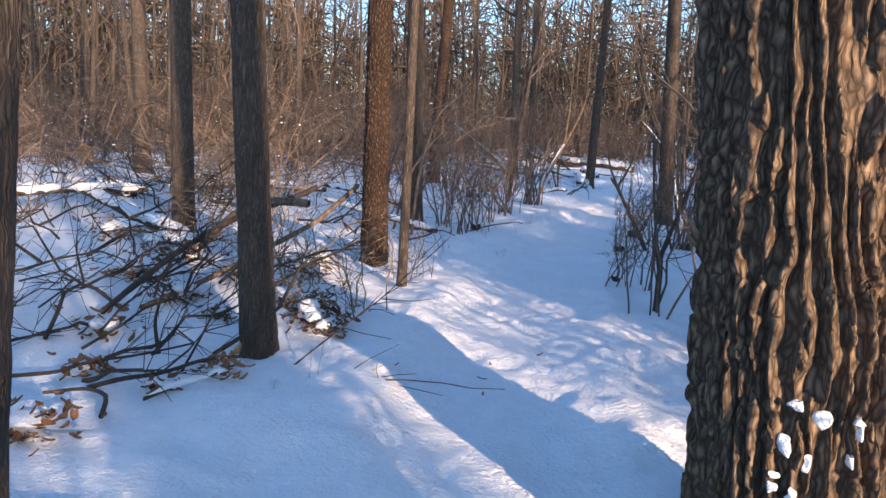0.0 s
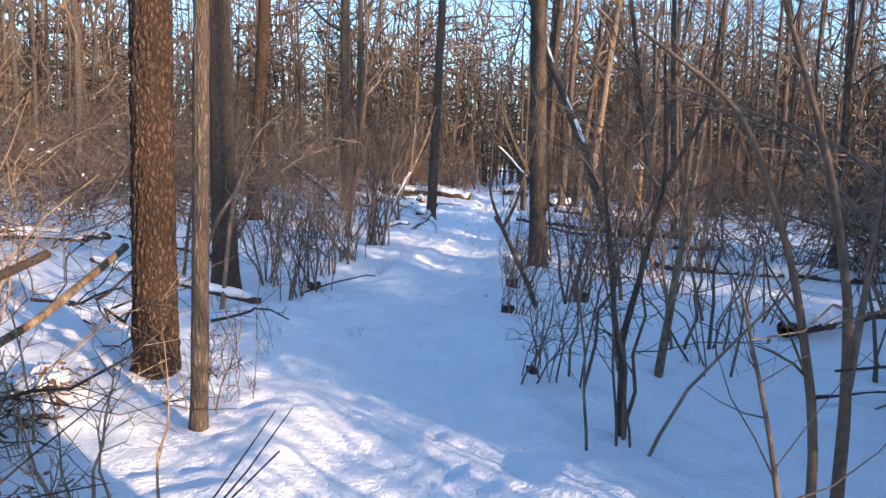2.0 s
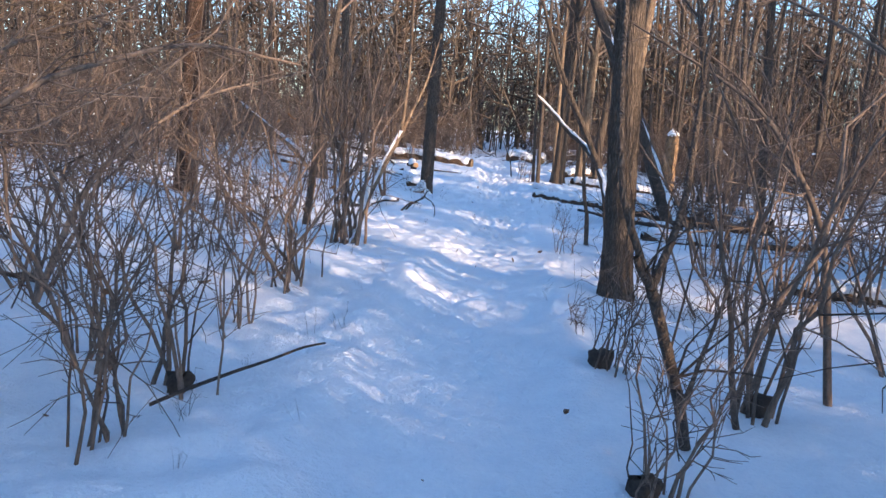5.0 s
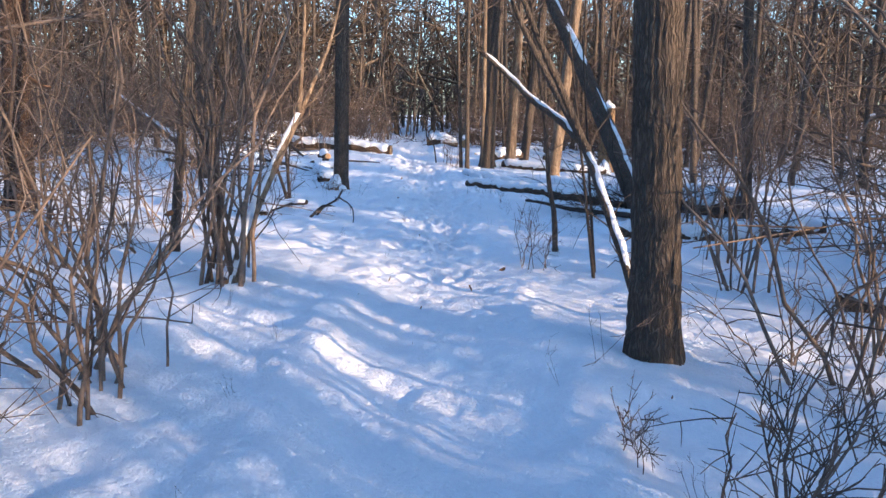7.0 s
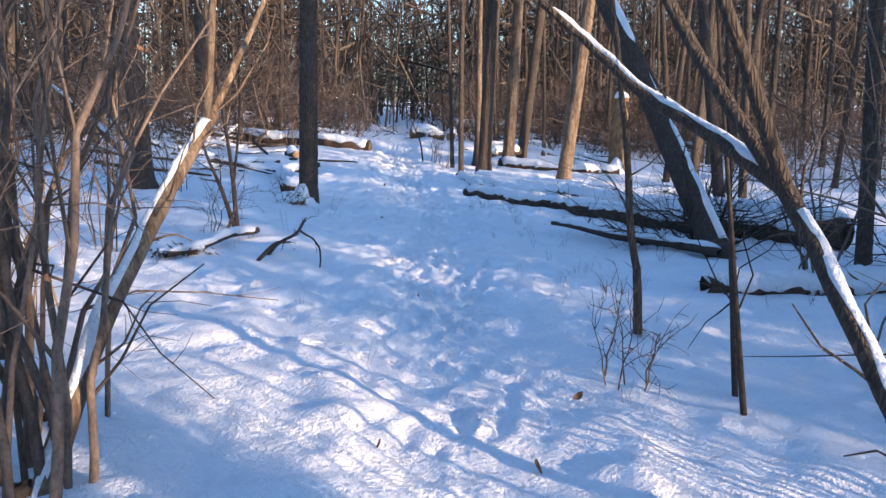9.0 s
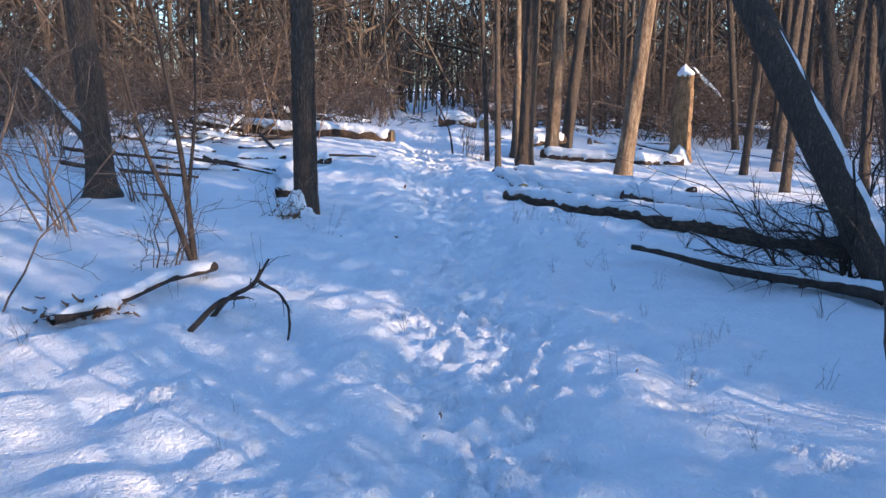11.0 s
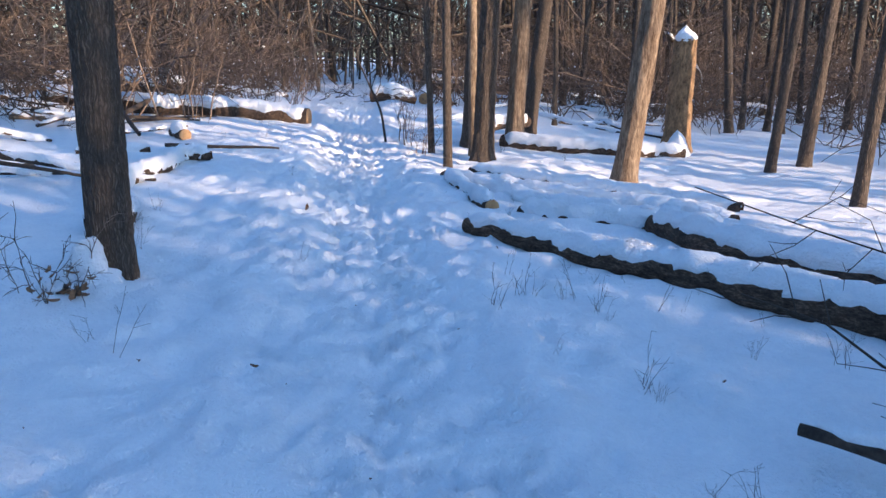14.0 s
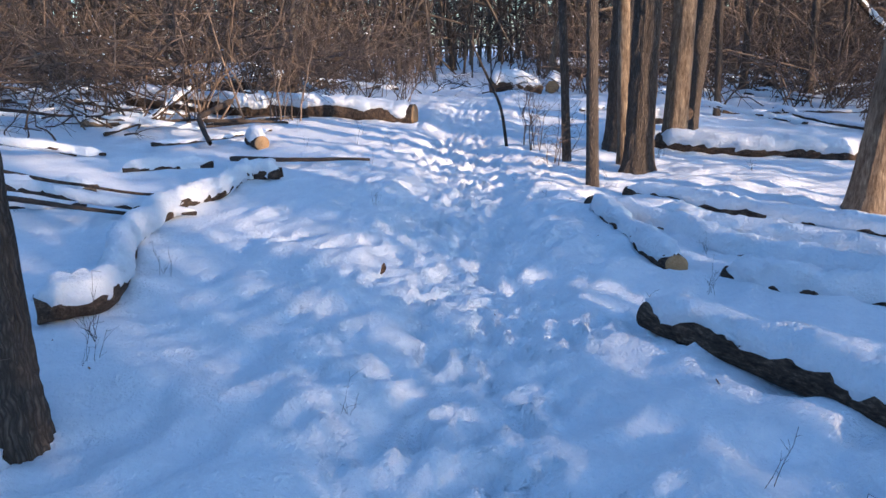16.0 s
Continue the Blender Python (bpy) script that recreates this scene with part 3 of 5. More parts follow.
# ---- far woods and brush that nobody could count ----
def far_woods():
    soup = Soup()
    n = 2500
    a, d = rng.uniform(-1.25, 1.25, n), rng.uniform(48, 150, n)
    x, y = 4 + d * np.sin(a), 4 + d * np.cos(a)
    base = np.stack([x, y, terrain(x, y) - 0.3], -1)
    way = unit(np.stack([rng.normal(0, 0.07, n), rng.normal(0, 0.07, n), np.ones(n)], -1))
    p = sprout(base, way, rng.uniform(10, 20, n), rng.normal(0, 0.05, (n, 3)), 5, 0.012)
    r = taper(rng.uniform(0.035, 0.15, n), 5, 0.25)
    soup.tubes(p, r, 5)
    m = 54000
    b, w, rr = along(p, r, m, 0.12, 1)
    k = unit(rng.normal(0, 1, (m, 3)) + [0, 0, 0.5])
    soup.tubes(sprout(b, k, rng.uniform(1.2, 5.0, m), rng.normal(0, 0.2, (m, 3)), 2), taper(rng.uniform(0.04, 0.095, m), 2, 0.3), 3)
    return soup


woods = new("far_woods", far_woods().mesh("far_woods", FAR_BARK))
tagged(woods, "distant bare winter woods of many thin trunks", "woods", kind="stuff")


def sunward_woods():
    """Unseen woods added behind the walker, towards the sun, to shade the snow."""
    soup, spots = Soup(), []
    while len(spots) < 430:
        x, y = rng.uniform(-12, 62), rng.uniform(-66, 14)
        if y + 1.2 * x > 62 or (x < 17 and y > -3) or open_snow(x, y) or not clear_of_trail(x, y, 3.0) or shades_gap(x, y, 14, 0.28):
            continue
        spots.append((x, y, ground_at(x, y) - 0.2))
    n = len(spots)
    way = unit(np.stack([rng.normal(0, 0.03, n), rng.normal(0, 0.03, n), np.ones(n)], -1))
    p = sprout(np.array(spots), way, rng.uniform(10, 17, n), rng.normal(0, 0.03, (n, 3)), 5, 0.008)
    r = taper(rng.uniform(0.06, 0.19, n), 5, 0.3)
    soup.tubes(p, r, 6)
    m = n * 22
    b, w, rr = along(p, r, m, 0.15, 1)
    k = unit(rng.normal(0, 1, (m, 3)) + [0, 0, 0.6])
    q = sprout(b, k, rng.uniform(0.8, 3.0, m), rng.normal(0, 0.2, (m, 3)), 3, 0.04)
    free = ~in_beam(q)
    soup.tubes(q[free], taper(np.minimum(rr * 0.5, 0.03), 3, 0.3)[free], 3)
    return soup


tagged(new("shade_woods_behind", sunward_woods().mesh("shade_woods_behind", FAR_BARK)), "unseen bare woods of thin trunks added behind the trail to shade the snow", "woods", kind="stuff")


# Twigs of the brush, where snow and withered leaves have caught.
TIPS = []


def brush(places, height, stems, twigs, thick):
    """Low brush at the given places: arching stems and fine twigs."""
    soup = Soup()
    n = len(places) * stems
    base = np.repeat(places, stems, 0) + np.c_[rng.normal(0, 0.22, (n, 2)), np.full(n, -0.08)]
    a = rng.uniform(0, 2 * np.pi, n)
    o = rng.uniform(0.1, 1.1, n)
    way = unit(np.stack([np.cos(a) * o, np.sin(a) * o, np.ones(n)], -1))
    length = np.repeat(height, stems) * rng.uniform(0.5, 1.1, n)
    p = sprout(base, way, length, np.stack([np.cos(a) * o * 0.6, np.sin(a) * o * 0.6, -0.45 * o], -1), 5, 0.05)
    free = ((np.abs(p[..., 0] - trail(p[..., 1])) > 1.3) | (p[..., 2] > 3.2)).all(1) & ~in_beam(p)
    p, n = p[free], int(free.sum())
    r = taper(rng.uniform(0.6, 1.4, n) * thick, 5, 0.35)
    soup.tubes(p, r, 3)
    m = n * twigs // 2
    b, w, rr = along(p, r, m, 0.38, 1.0)
    k = unit(0.6 * w + rng.normal(0, 0.8, (m, 3)))
    q = sprout(b, k, rng.uniform(0.3, 1.3, m), rng.normal(0, 0.3, (m, 3)), 3, 0.07)
    free = ((np.abs(q[..., 0] - trail(q[..., 1])) > 1.2) | (q[..., 2] > 3.2)).all(1) & ~in_beam(q)
    soup.tubes(q[free], taper(thick * rng.uniform(0.35, 0.95, int(free.sum())), 3, 0.4), 3)
    TIPS.append(q[free][:, 1])
    return soup


def scatter(count, x0, x1, y0, y1, gap):
    out = []
    while len(out) < count:
        x, y = rng.uniform(x0, x1), rng.uniform(y0, y1)
        if clear_of_trail(x, y, gap) and not open_snow(x, y) and not shades_gap(x, y, 3.2, 0.36):
            out.append((x, y, ground_at(x, y)))
    return np.array(out)


def thicket(name, places, height, stems, twigs, thick, label):
    h = rng.uniform(*height, len(places))
    ob = new(name, brush(places, h, stems, twigs, thick).mesh(name, TWIG))
    return tagged(ob, label, "brush", kind="stuff")


thicket("thicket", scatter(260, -22, -0.5, 9, 40, 4.2), (1.6, 4.0), 7, 12, 0.011, "dense brown leafless brush of tangled fine twigs")
thicket("thicket", scatter(390, -16, 36, 36, 56, 2.2), (1.5, 5.5), 7, 15, 0.018, "dense brown leafless brush closing the far woods")
thicket("thicket", scatter(130, -20, 0, 28, 42, 4), (1.5, 4.5), 7, 15, 0.016, "dense brown leafless brush of tangled fine twigs")
thicket("thicket", scatter(170, 17, 36, 12, 38, 3), (1.2, 4.0), 6, 11, 0.014, "leafless brush of thin stems over snow")
thicket("thicket", scatter(70, 5.0, 18, 2, 17, 3.8), (1.8, 4.2), 7, 11, 0.012, "leafless brush of thin stems over snow")
# Mostly out of view; made tall and dense to keep sun off the glade.
thicket("thicket", scatter(70, 9, 18, 3, 16, 3.8), (3.2, 5.5), 7, 12, 0.02, "tall leafless brush of thin stems over snow, added to shade the glade")
# Out of view behind the start; stands between sun and trail to shade it.
thicket("thicket", scatter(190, -2, 15, -14, 1, 2.6), (2.0, 4.5), 7, 10, 0.018, "unseen leafless brush of thin stems behind the trail, placed to shade it")
thicket("thicket", scatter(210, -40, 62, 56, 88, 1.0), (2.5, 7.0), 5, 9, 0.034, "far leafless undergrowth of the winter woods")


# ---- leaves and lumps of snow ----
def leaf_soup(count, spread, size, tall):
    soup = Soup()
    for k in range(count):
        a, tilt = rng.uniform(0, 2 * np.pi), rng.normal(0, 0.7)
        c = np.array([rng.normal(0, spread), rng.normal(0, spread), abs(rng.normal(0, tall))])
        s = size * rng.uniform(0.6, 1.3)
        u = np.array([math.cos(a), math.sin(a), math.sin(tilt) * 0.7])
        w = np.array([-math.sin(a), math.cos(a), rng.normal(0, 0.4)])
        g = np.linspace(-1, 1, 5)
        pts = []
        for i in g:
            wide = 0.42 * math.sqrt(max(1 - i * i * 0.92, 0.02)) * (1 + 0.18 * math.sin(9 * i + k))
            for j in (-1, 0, 1):
                pts.append(c + s * (i * u + j * wide * w + np.array([0, 0, 0.3 * i * i + 0.25 * abs(j)])))
        q = [(r * 3 + e, r * 3 + e + 1, r * 3 + e + 4, r * 3 + e + 3) for r in range(4) for e in range(2)]
        soup.add(np.array(pts), np.array(q))
    return soup


def snow_lump(soup, x, y, z, w, h, sides=12):
    t = np.linspace(0, np.pi, 9)
    soup.tubes(np.stack([x + 0 * t, y + 0 * t, z - h * np.cos(t)], -1), w * np.sin(t) + 0.002, sides)


# ---- shrubs beside the trail ----
def off_trail(lines):
    """Which of the centre lines (m, n, 3) leave the walker's way free."""
    return (np.abs(lines[..., 0] + 0.12 - trail(lines[..., 1])) > 0.85).all(1)


def shrub(x, y, n, h, spread, thick, label, mat=None, twigs=9, aim=(0, 0), stub=0.0, arch=0.35, group=""):
    """A clump of stems from one root; each stem carries its own twigs."""
    mat = mat or SHRUB_BARK
    ob = thing("shrub", x, y, ground_at(x, y), label, "shrub", group)
    for k in range(n):
        for attempt in range(14):
            a = rng.uniform(0, 2 * np.pi)
            o = rng.uniform(0.15, 1.0) * spread
            base = np.array([[rng.normal(0, 0.05 + 0.02 * n**0.5), rng.normal(0, 0.05 + 0.02 * n**0.5), -0.12]])
            way = unit(np.array([[math.cos(a) * o + aim[0], math.sin(a) * o + aim[1], 1.0]]))
            length = np.array([h * rng.uniform(0.55, 1.1)])
            p = sprout(base, way, length, np.array([[math.cos(a) * o * 0.4, math.sin(a) * o * 0.4, -arch * o * 0.5]]), 8, 0.02)
            if off_trail(p + [x, y, 0]).all():
                break
        r = taper(np.array([thick * rng.uniform(0.5, 1.15)]), 8, 0.3)
        soup = Soup().tubes(p, r, 6)
        b, w, rr = along(p, r, twigs, 0.25, 1.0)
        q = sprout(b, unit(w + rng.normal(0, 0.75, (twigs, 3))), rng.uniform(0.12, 0.45, twigs) * h, rng.normal(0, 0.28, (twigs, 3)), 4, 0.045)
        r2 = taper(np.maximum(rr * 0.45, 0.0028), 4, 0.4)
        free = off_trail(q + [x, y, 0])
        if not free.any():
            part("stem", soup, mat, ob)
            continue
        q, r2 = q[free], r2[free]
        soup.tubes(q, r2, 4)
        m = int(twigs * 2.0)
        b, w, rr = along(q, r2, m, 0.2, 1.0)
        soup.tubes(sprout(b, unit(w + rng.normal(0, 0.7, (m, 3))), rng.uniform(0.05, 0.14, m) * h, rng.normal(0, 0.2, (m, 3)), 3), taper(np.full(m, 0.0025), 3, 0.5), 3)
        part("stem", soup, mat, ob)
        if h > 1.2 and k % 4 == 0:
            c = q[rng.integers(0, len(q)), -1]
            if rng.random() < 0.75:
                bunch = leaf_soup(1, 0.012, 0.032, 0.01)
                for v in bunch.verts:
                    v += c.astype(np.float32)
                part("leaf", bunch, LEAF, ob, "withered dark leaf still hanging")
    if stub:
        s = Soup().tubes(np.array([0, 0, -0.1]) + np.array([0, 0.5, 0.85, 1.0, 1.02, 0.9])[:, None] * np.array([0.02, 0.0, 0.1 + stub * 0.8]), np.array([1.25, 1.05, 0.95, 0.85, 0.5, 0.01]) * stub * 0.65, 14)
        part("stub", roughen(roughen(s, 0.06, 0.05, 5), 0.03, 0.02, 6), DARK_WOOD, ob, "old dark rotten stump")
    return ob


def roughen(soup, amount, cell, seed):
    """Lumps on all the vertices gathered so far."""
    for v in soup.verts:
        w = v / cell
        for axis in range(3):
            v[:, axis] += amount * (wobble(w[:, 0] + 31 * axis, w[:, 1], w[:, 2], seed + axis) - 0.5)
    return soup


CLUMP = "clump of bare brown stems growing from snow"
for x, y, n, h, spread, thick, stub in (
    (1.88, 7.28, 6, 1.8, 0.45, 0.014, 0), (1.86, 8.60, 9, 1.0, 0.5, 0.009, 0.07), (2.15, 8.35, 3, 1.9, 0.5, 0.014, 0),
    (2.45, 10.9, 10, 1.0, 0.4, 0.009, 0.10), (3.16, 13.3, 5, 0.35, 0.4, 0.004, 0), (3.05, 12.5, 11, 0.95, 0.4, 0.007, 0.12),
    (3.75, 9.5, 5, 2.2, 0.45, 0.016, 0), (3.4, 8.7, 5, 2.0, 0.6, 0.012, 0), (3.69, 11.8, 7, 2.7, 0.32, 0.018, 0.12),
    (3.5, 11.6, 4, 2.4, 0.25, 0.018, 0), (4.9, 13.6, 5, 2.4, 0.5, 0.014, 0), (5.3, 12.3, 6, 2.6, 0.5, 0.016, 0),
    (6.3, 16.0, 9, 2.6, 0.4, 0.016, 0), (6.0, 14.2, 9, 2.6, 0.5, 0.015, 0), (5.2, 10.5, 6, 2.7, 0.5, 0.017, 0),
    (4.6, 8.2, 5, 2.6, 0.45, 0.017, 0), (4.9, 6.6, 6, 2.6, 0.5, 0.015, 0), (3.3, 6.7, 4, 2.0, 0.5, 0.012, 0),
    (7.3, 17.2, 8, 2.6, 0.4, 0.016, 0), (7.2, 14.6, 8, 3.0, 0.4, 0.018, 0), (8.0, 18.6, 7, 2.4, 0.4, 0.014, 0),
    (0.26, 11.5, 10, 1.3, 0.35, 0.011, 0), (0.1, 12.7, 12, 2.0, 0.4, 0.014, 0), (0.85, 13.4, 9, 1.7, 0.4, 0.012, 0),
    (1.22, 14.9, 11, 2.0, 0.6, 0.018, 0), (0.55, 12.2, 8, 1.6, 0.45, 0.014, 0.11), (1.98, 16.85, 12, 2.9, 0.28, 0.022, 0.06),
    (1.15, 14.45, 8, 1.7, 0.55, 0.013, 0), (-0.30, 8.05, 9, 0.75, 0.35, 0.006, 0), (0.35, 15.9, 9, 2.6, 0.5, 0.015, 0),
    (-0.6, 14.3, 10, 2.8, 0.5, 0.016, 0), (0.9, 18.1, 9, 2.6, 0.45, 0.016, 0), (0.3, 19.8, 9, 2.8, 0.5, 0.016, 0),
    (2.05, 17.4, 8, 2.6, 0.3, 0.018, 0), (1.4, 20.6, 8, 2.4, 0.5, 0.014, 0), (2.2, 22.0, 7, 2.2, 0.5, 0.012, 0),
    (3.15, 26.7, 9, 2.0, 0.45, 0.012, 0), (2.4, 24.8, 8, 2.4, 0.5, 0.013, 0), (4.75, 25.35, 7, 0.55, 0.35, 0.006, 0.06),
    (3.3, 23.0, 7, 0.9, 0.5, 0.008, 0), (4.85, 17.2, 6, 0.8, 0.3, 0.008, 0), (9.75, 32.0, 8, 1.1, 0.5, 0.010, 0),
    (9.7, 31.0, 6, 0.8, 0.4, 0.009, 0), (6.9, 35.6, 9, 2.2, 0.4, 0.015, 0), (8.3, 36.6, 11, 1.5, 0.5, 0.012, 0),
    (7.6, 38.0, 10, 1.7, 0.5, 0.013, 0), (5.6, 36.6, 8, 1.9, 0.4, 0.015, 0), (3.9, 37.2, 9, 2.0, 0.5, 0.016, 0),
    (2.6, 34.5, 9, 2.2, 0.5, 0.014, 0), (9.6, 38.6, 10, 1.6, 0.5, 0.013, 0), (1.6, 32.0, 10, 2.4, 0.5, 0.015, 0),
):
    shrub(x, y, n, h, spread, thick, CLUMP if not stub else "clump of bare stems round an old stub in snow", None, 7, (0, 0), stub, group="shrubs along the trail")
for x, y, n, h, spread, thick in ((8.65, 20.75, 11, 1.9, 1.1, 0.016), (8.9, 21.1, 8, 1.3, 1.2, 0.012)):
    shrub(x, y, n, h, spread, thick, "spreading dark shrub beside a fallen pole", DARK_WOOD, 10, (-0.2, 0.0), arch=0.3)
for x, y, n, h, thick in ((4.5, 13.65, 4, 0.7, 0.005), (5.0, 14.17, 4, 1.3, 0.008), (5.6, 14.3, 4, 1.7, 0.012), (4.75, 13.3, 4, 0.9, 0.007), (4.2, 13.05, 4, 0.7, 0.005)):
    shrub(x, y, n, h, 0.75, thick, "tangled thin dark stems standing in snow", None, 6, arch=0.5, group="shrubs along the trail")
TAN = "dry tan brush with bent thin stems"
for x, y, n, h in ((-2.1, 9.2, 10, 2.2), (-1.25, 7.3, 9, 1.0), (-3.9, 14.0, 12, 2.2), (-2.4, 11.4, 11, 1.9), (-0.55, 6.35, 9, 0.8), (-1.7, 8.2, 8, 1.4), (-3.2, 12.8, 10, 1.8), (1.3, 18.9, 7, 2.0), (1.75, 19.6, 7, 2.2)):
    shrub(x, y, n, h, 0.7, 0.009, TAN, TAN_TWIG, 8, arch=0.6, group="dry brush left of the trail")


def limb_tree(name, x, y, label, category, lines, mat, sides=10, names=("trunk",), twigs=0, snow=(), bumpy=0.01, reach=1.0):
    """A thing of a few limbs given by their bends; lines: (points, first radius, last radius)."""
    z = ground_at(x, y)
    ob, spray = thing(name, x, y, z, label, category), twigs
    for k, (pts, r0, r1) in enumerate(lines):
        p = np.array(pts, float) - [x, y, z]
        s, t = np.linspace(0, len(p) - 1, 6 * (len(p) - 1) + 1), np.arange(len(p))
        fine = np.stack([np.interp(s, t, p[:, c]) for c in range(3)], -1)
        for _ in range(3):
            fine[1:-1] = (fine[:-2] + 2 * fine[1:-1] + fine[2:]) / 4
        rad = np.linspace(r0, r1, len(fine))
        soup = Soup().tubes(fine, rad, sides)
        roughen(soup, bumpy, 0.08, 40 + k)
        if spray:
            m = spray
            b, w, rr = along(fine[None], rad[None], m, 0.3, 1.0)
            q = sprout(b, unit(w + rng.normal(0, 0.6, (m, 3))), rng.uniform(0.15, 0.7, m) * reach, rng.normal(0, 0.2, (m, 3)), 4, 0.05)
            free = off_trail(q + [x, y, 0]) | (q[:, :, 2].max(1) > 2.4)
            fuzz = Soup().tubes(q[free], taper(np.minimum(rr * 0.4, 0.007), 4, 0.4)[free], 4)
        limb = part(names[min(k, len(names) - 1)], soup, mat, ob)
        if spray and fuzz.verts[0].size:
            tagged(part("twig_spray", fuzz, mat, limb), kind="stuff")
        if k in snow:
            a, b = (0.06, 0.97)
            cut = fine[int(a * len(fine)) : max(int(b * len(fine)), 3)]
            rc = rad[int(a * len(fine)) : max(int(b * len(fine)), 3)]
            lump = 0.75 + 0.5 * wobble(np.arange(len(rc)) / 1.7, k + x, 0, 6)
            cap = Soup().tubes(cut + np.array([0, 0, 1.0]) * (rc * 0.75)[:, None], rc * 0.62 * lump, 10, (rc * 0.5 + 0.01) * lump)
            part("snow", roughen(cap, 0.02, 0.07, 9), SNOW, limb, "strip of white snow")
    return ob


# Leaning trees with snow along their backs.
limb_tree("leaning_tree", 8.35, 20.25, "leaning dead grey trunk with snow along its back", "tree", [([(8.42, 20.1, -0.45), (8.3, 20.9, 0.75), (8.15, 21.6, 1.9), (7.95, 22.4, 3.1), (7.6, 23.7, 5.2), (7.2, 25.2, 8.0)], 0.16, 0.07)], GREY_BARK, 20, twigs=14, snow=(0,))
limb_tree("leaning_tree", 4.66, 15.03, "leaning forked sapling with snow on its limbs", "tree", [
    ([(4.66, 15.03, -0.25), (4.68, 15.55, 0.45), (4.70, 16.05, 1.06)], 0.042, 0.036),
    ([(4.70, 16.05, 1.06), (4.72, 16.5, 1.25), (4.66, 16.9, 1.42), (4.56, 17.14, 1.63), (4.35, 17.3, 1.85)], 0.035, 0.018),
    ([(4.70, 16.05, 1.06), (4.5, 16.06, 1.45), (4.22, 16.08, 1.95), (3.9, 16.2, 2.9), (3.7, 16.3, 3.8)], 0.032, 0.010),
    ([(4.70, 16.1, 1.1), (4.6, 16.5, 1.6), (4.4, 16.7, 2.1), (4.2, 16.9, 3.0), (4.1, 17.0, 3.9)], 0.032, 0.010)], GREY_BARK, 10, ("trunk", "limb"), 10, snow=(0, 1), bumpy=0.008)
limb_tree("leaning_sapling", 2.0, 16.75, "pale leaning barkless stem with a forked top", "tree", [
    ([(2.0, 16.75, -0.2), (2.25, 17.1, 0.45), (2.6, 17.55, 1.0), (2.84, 17.92, 1.31)], 0.05, 0.035),
    ([(2.84, 17.92, 1.31), (3.0, 18.05, 1.6), (3.17, 18.18, 1.9), (3.4, 18.4, 2.6)], 0.022, 0.009),
    ([(2.80, 17.85, 1.28), (2.85, 17.9, 1.7), (2.9, 17.97, 2.1), (2.95, 18.1, 3.2)], 0.026, 0.010)], BARE_WOOD, 10, ("trunk", "limb"), 9, snow=(0,), bumpy=0.008)
limb_tree("sapling", 3.62, 23.3, "dark thin sapling with crooked stems in snow", "tree", [
    ([(3.62, 23.3, -0.2), (3.60, 23.4, 0.6), (3.52, 23.6, 1.5), (3.35, 23.9, 2.8)], 0.03, 0.012),
    ([(3.60, 23.3, -0.2), (3.45, 23.4, 0.35), (3.3, 23.5, 0.75), (3.15, 23.7, 1.6)], 0.03, 0.010),
    ([(3.62, 23.4, 0.4), (3.75, 23.6, 1.1), (3.8, 23.8, 1.9)], 0.018, 0.007)], DARK_WOOD, 8, ("trunk", "limb"), 14, bumpy=0.006)
limb_tree("sapling", 3.02, 11.42, "forked grey sapling with a swollen knot", "tree", [
    ([(3.02, 11.42, -0.2), (2.82, 11.22, 0.15), (2.6, 11.0, 0.45), (2.36, 10.82, 0.82)], 0.030, 0.022),
    ([(2.36, 10.82, 0.82), (2.22, 10.86, 1.15), (2.3, 11.1, 1.6), (2.5, 11.5, 2.4)], 0.016, 0.008),
    ([(2.36, 10.82, 0.82), (2.55, 10.95, 1.1), (2.8, 11.3, 1.6), (3.1, 11.7, 2.3)], 0.018, 0.007),
    ([(2.82, 11.22, 0.15), (2.98, 11.3, 0.45), (3.1, 11.36, 0.7)], 0.013, 0.007),
    ([(2.36, 10.82, 0.82), (2.28, 10.78, 0.90), (2.25, 10.76, 0.95)], 0.018, 0.012)], GREY_BARK, 10, ("trunk", "limb"), 10, bumpy=0.006)
limb_tree("sapling", 5.58, 18.0, "slim crooked dead stem with broken bark", "tree", [
    ([(5.60, 18.0, -0.2), (5.60, 18.03, 0.2), (5.52, 18.05, 0.55), (5.5, 18.1, 1.1), (5.42, 18.2, 1.9), (5.3, 18.3, 2.9)], 0.034, 0.014)], GREY_BARK, 10, twigs=8, bumpy=0.012)
for x, y, dx in ((5.25, 16.65, -0.25), (5.38, 16.85, -0.12)):
    limb_tree("sapling", x, y, "straight thin dark stem standing in snow", "tree", [([(x, y, -0.3), (x + dx * 0.4, y + 0.1, 0.7), (x + dx, y + 0.2, 2.0)], 0.018, 0.007)], DARK_WOOD, 7, twigs=7, bumpy=0.003)
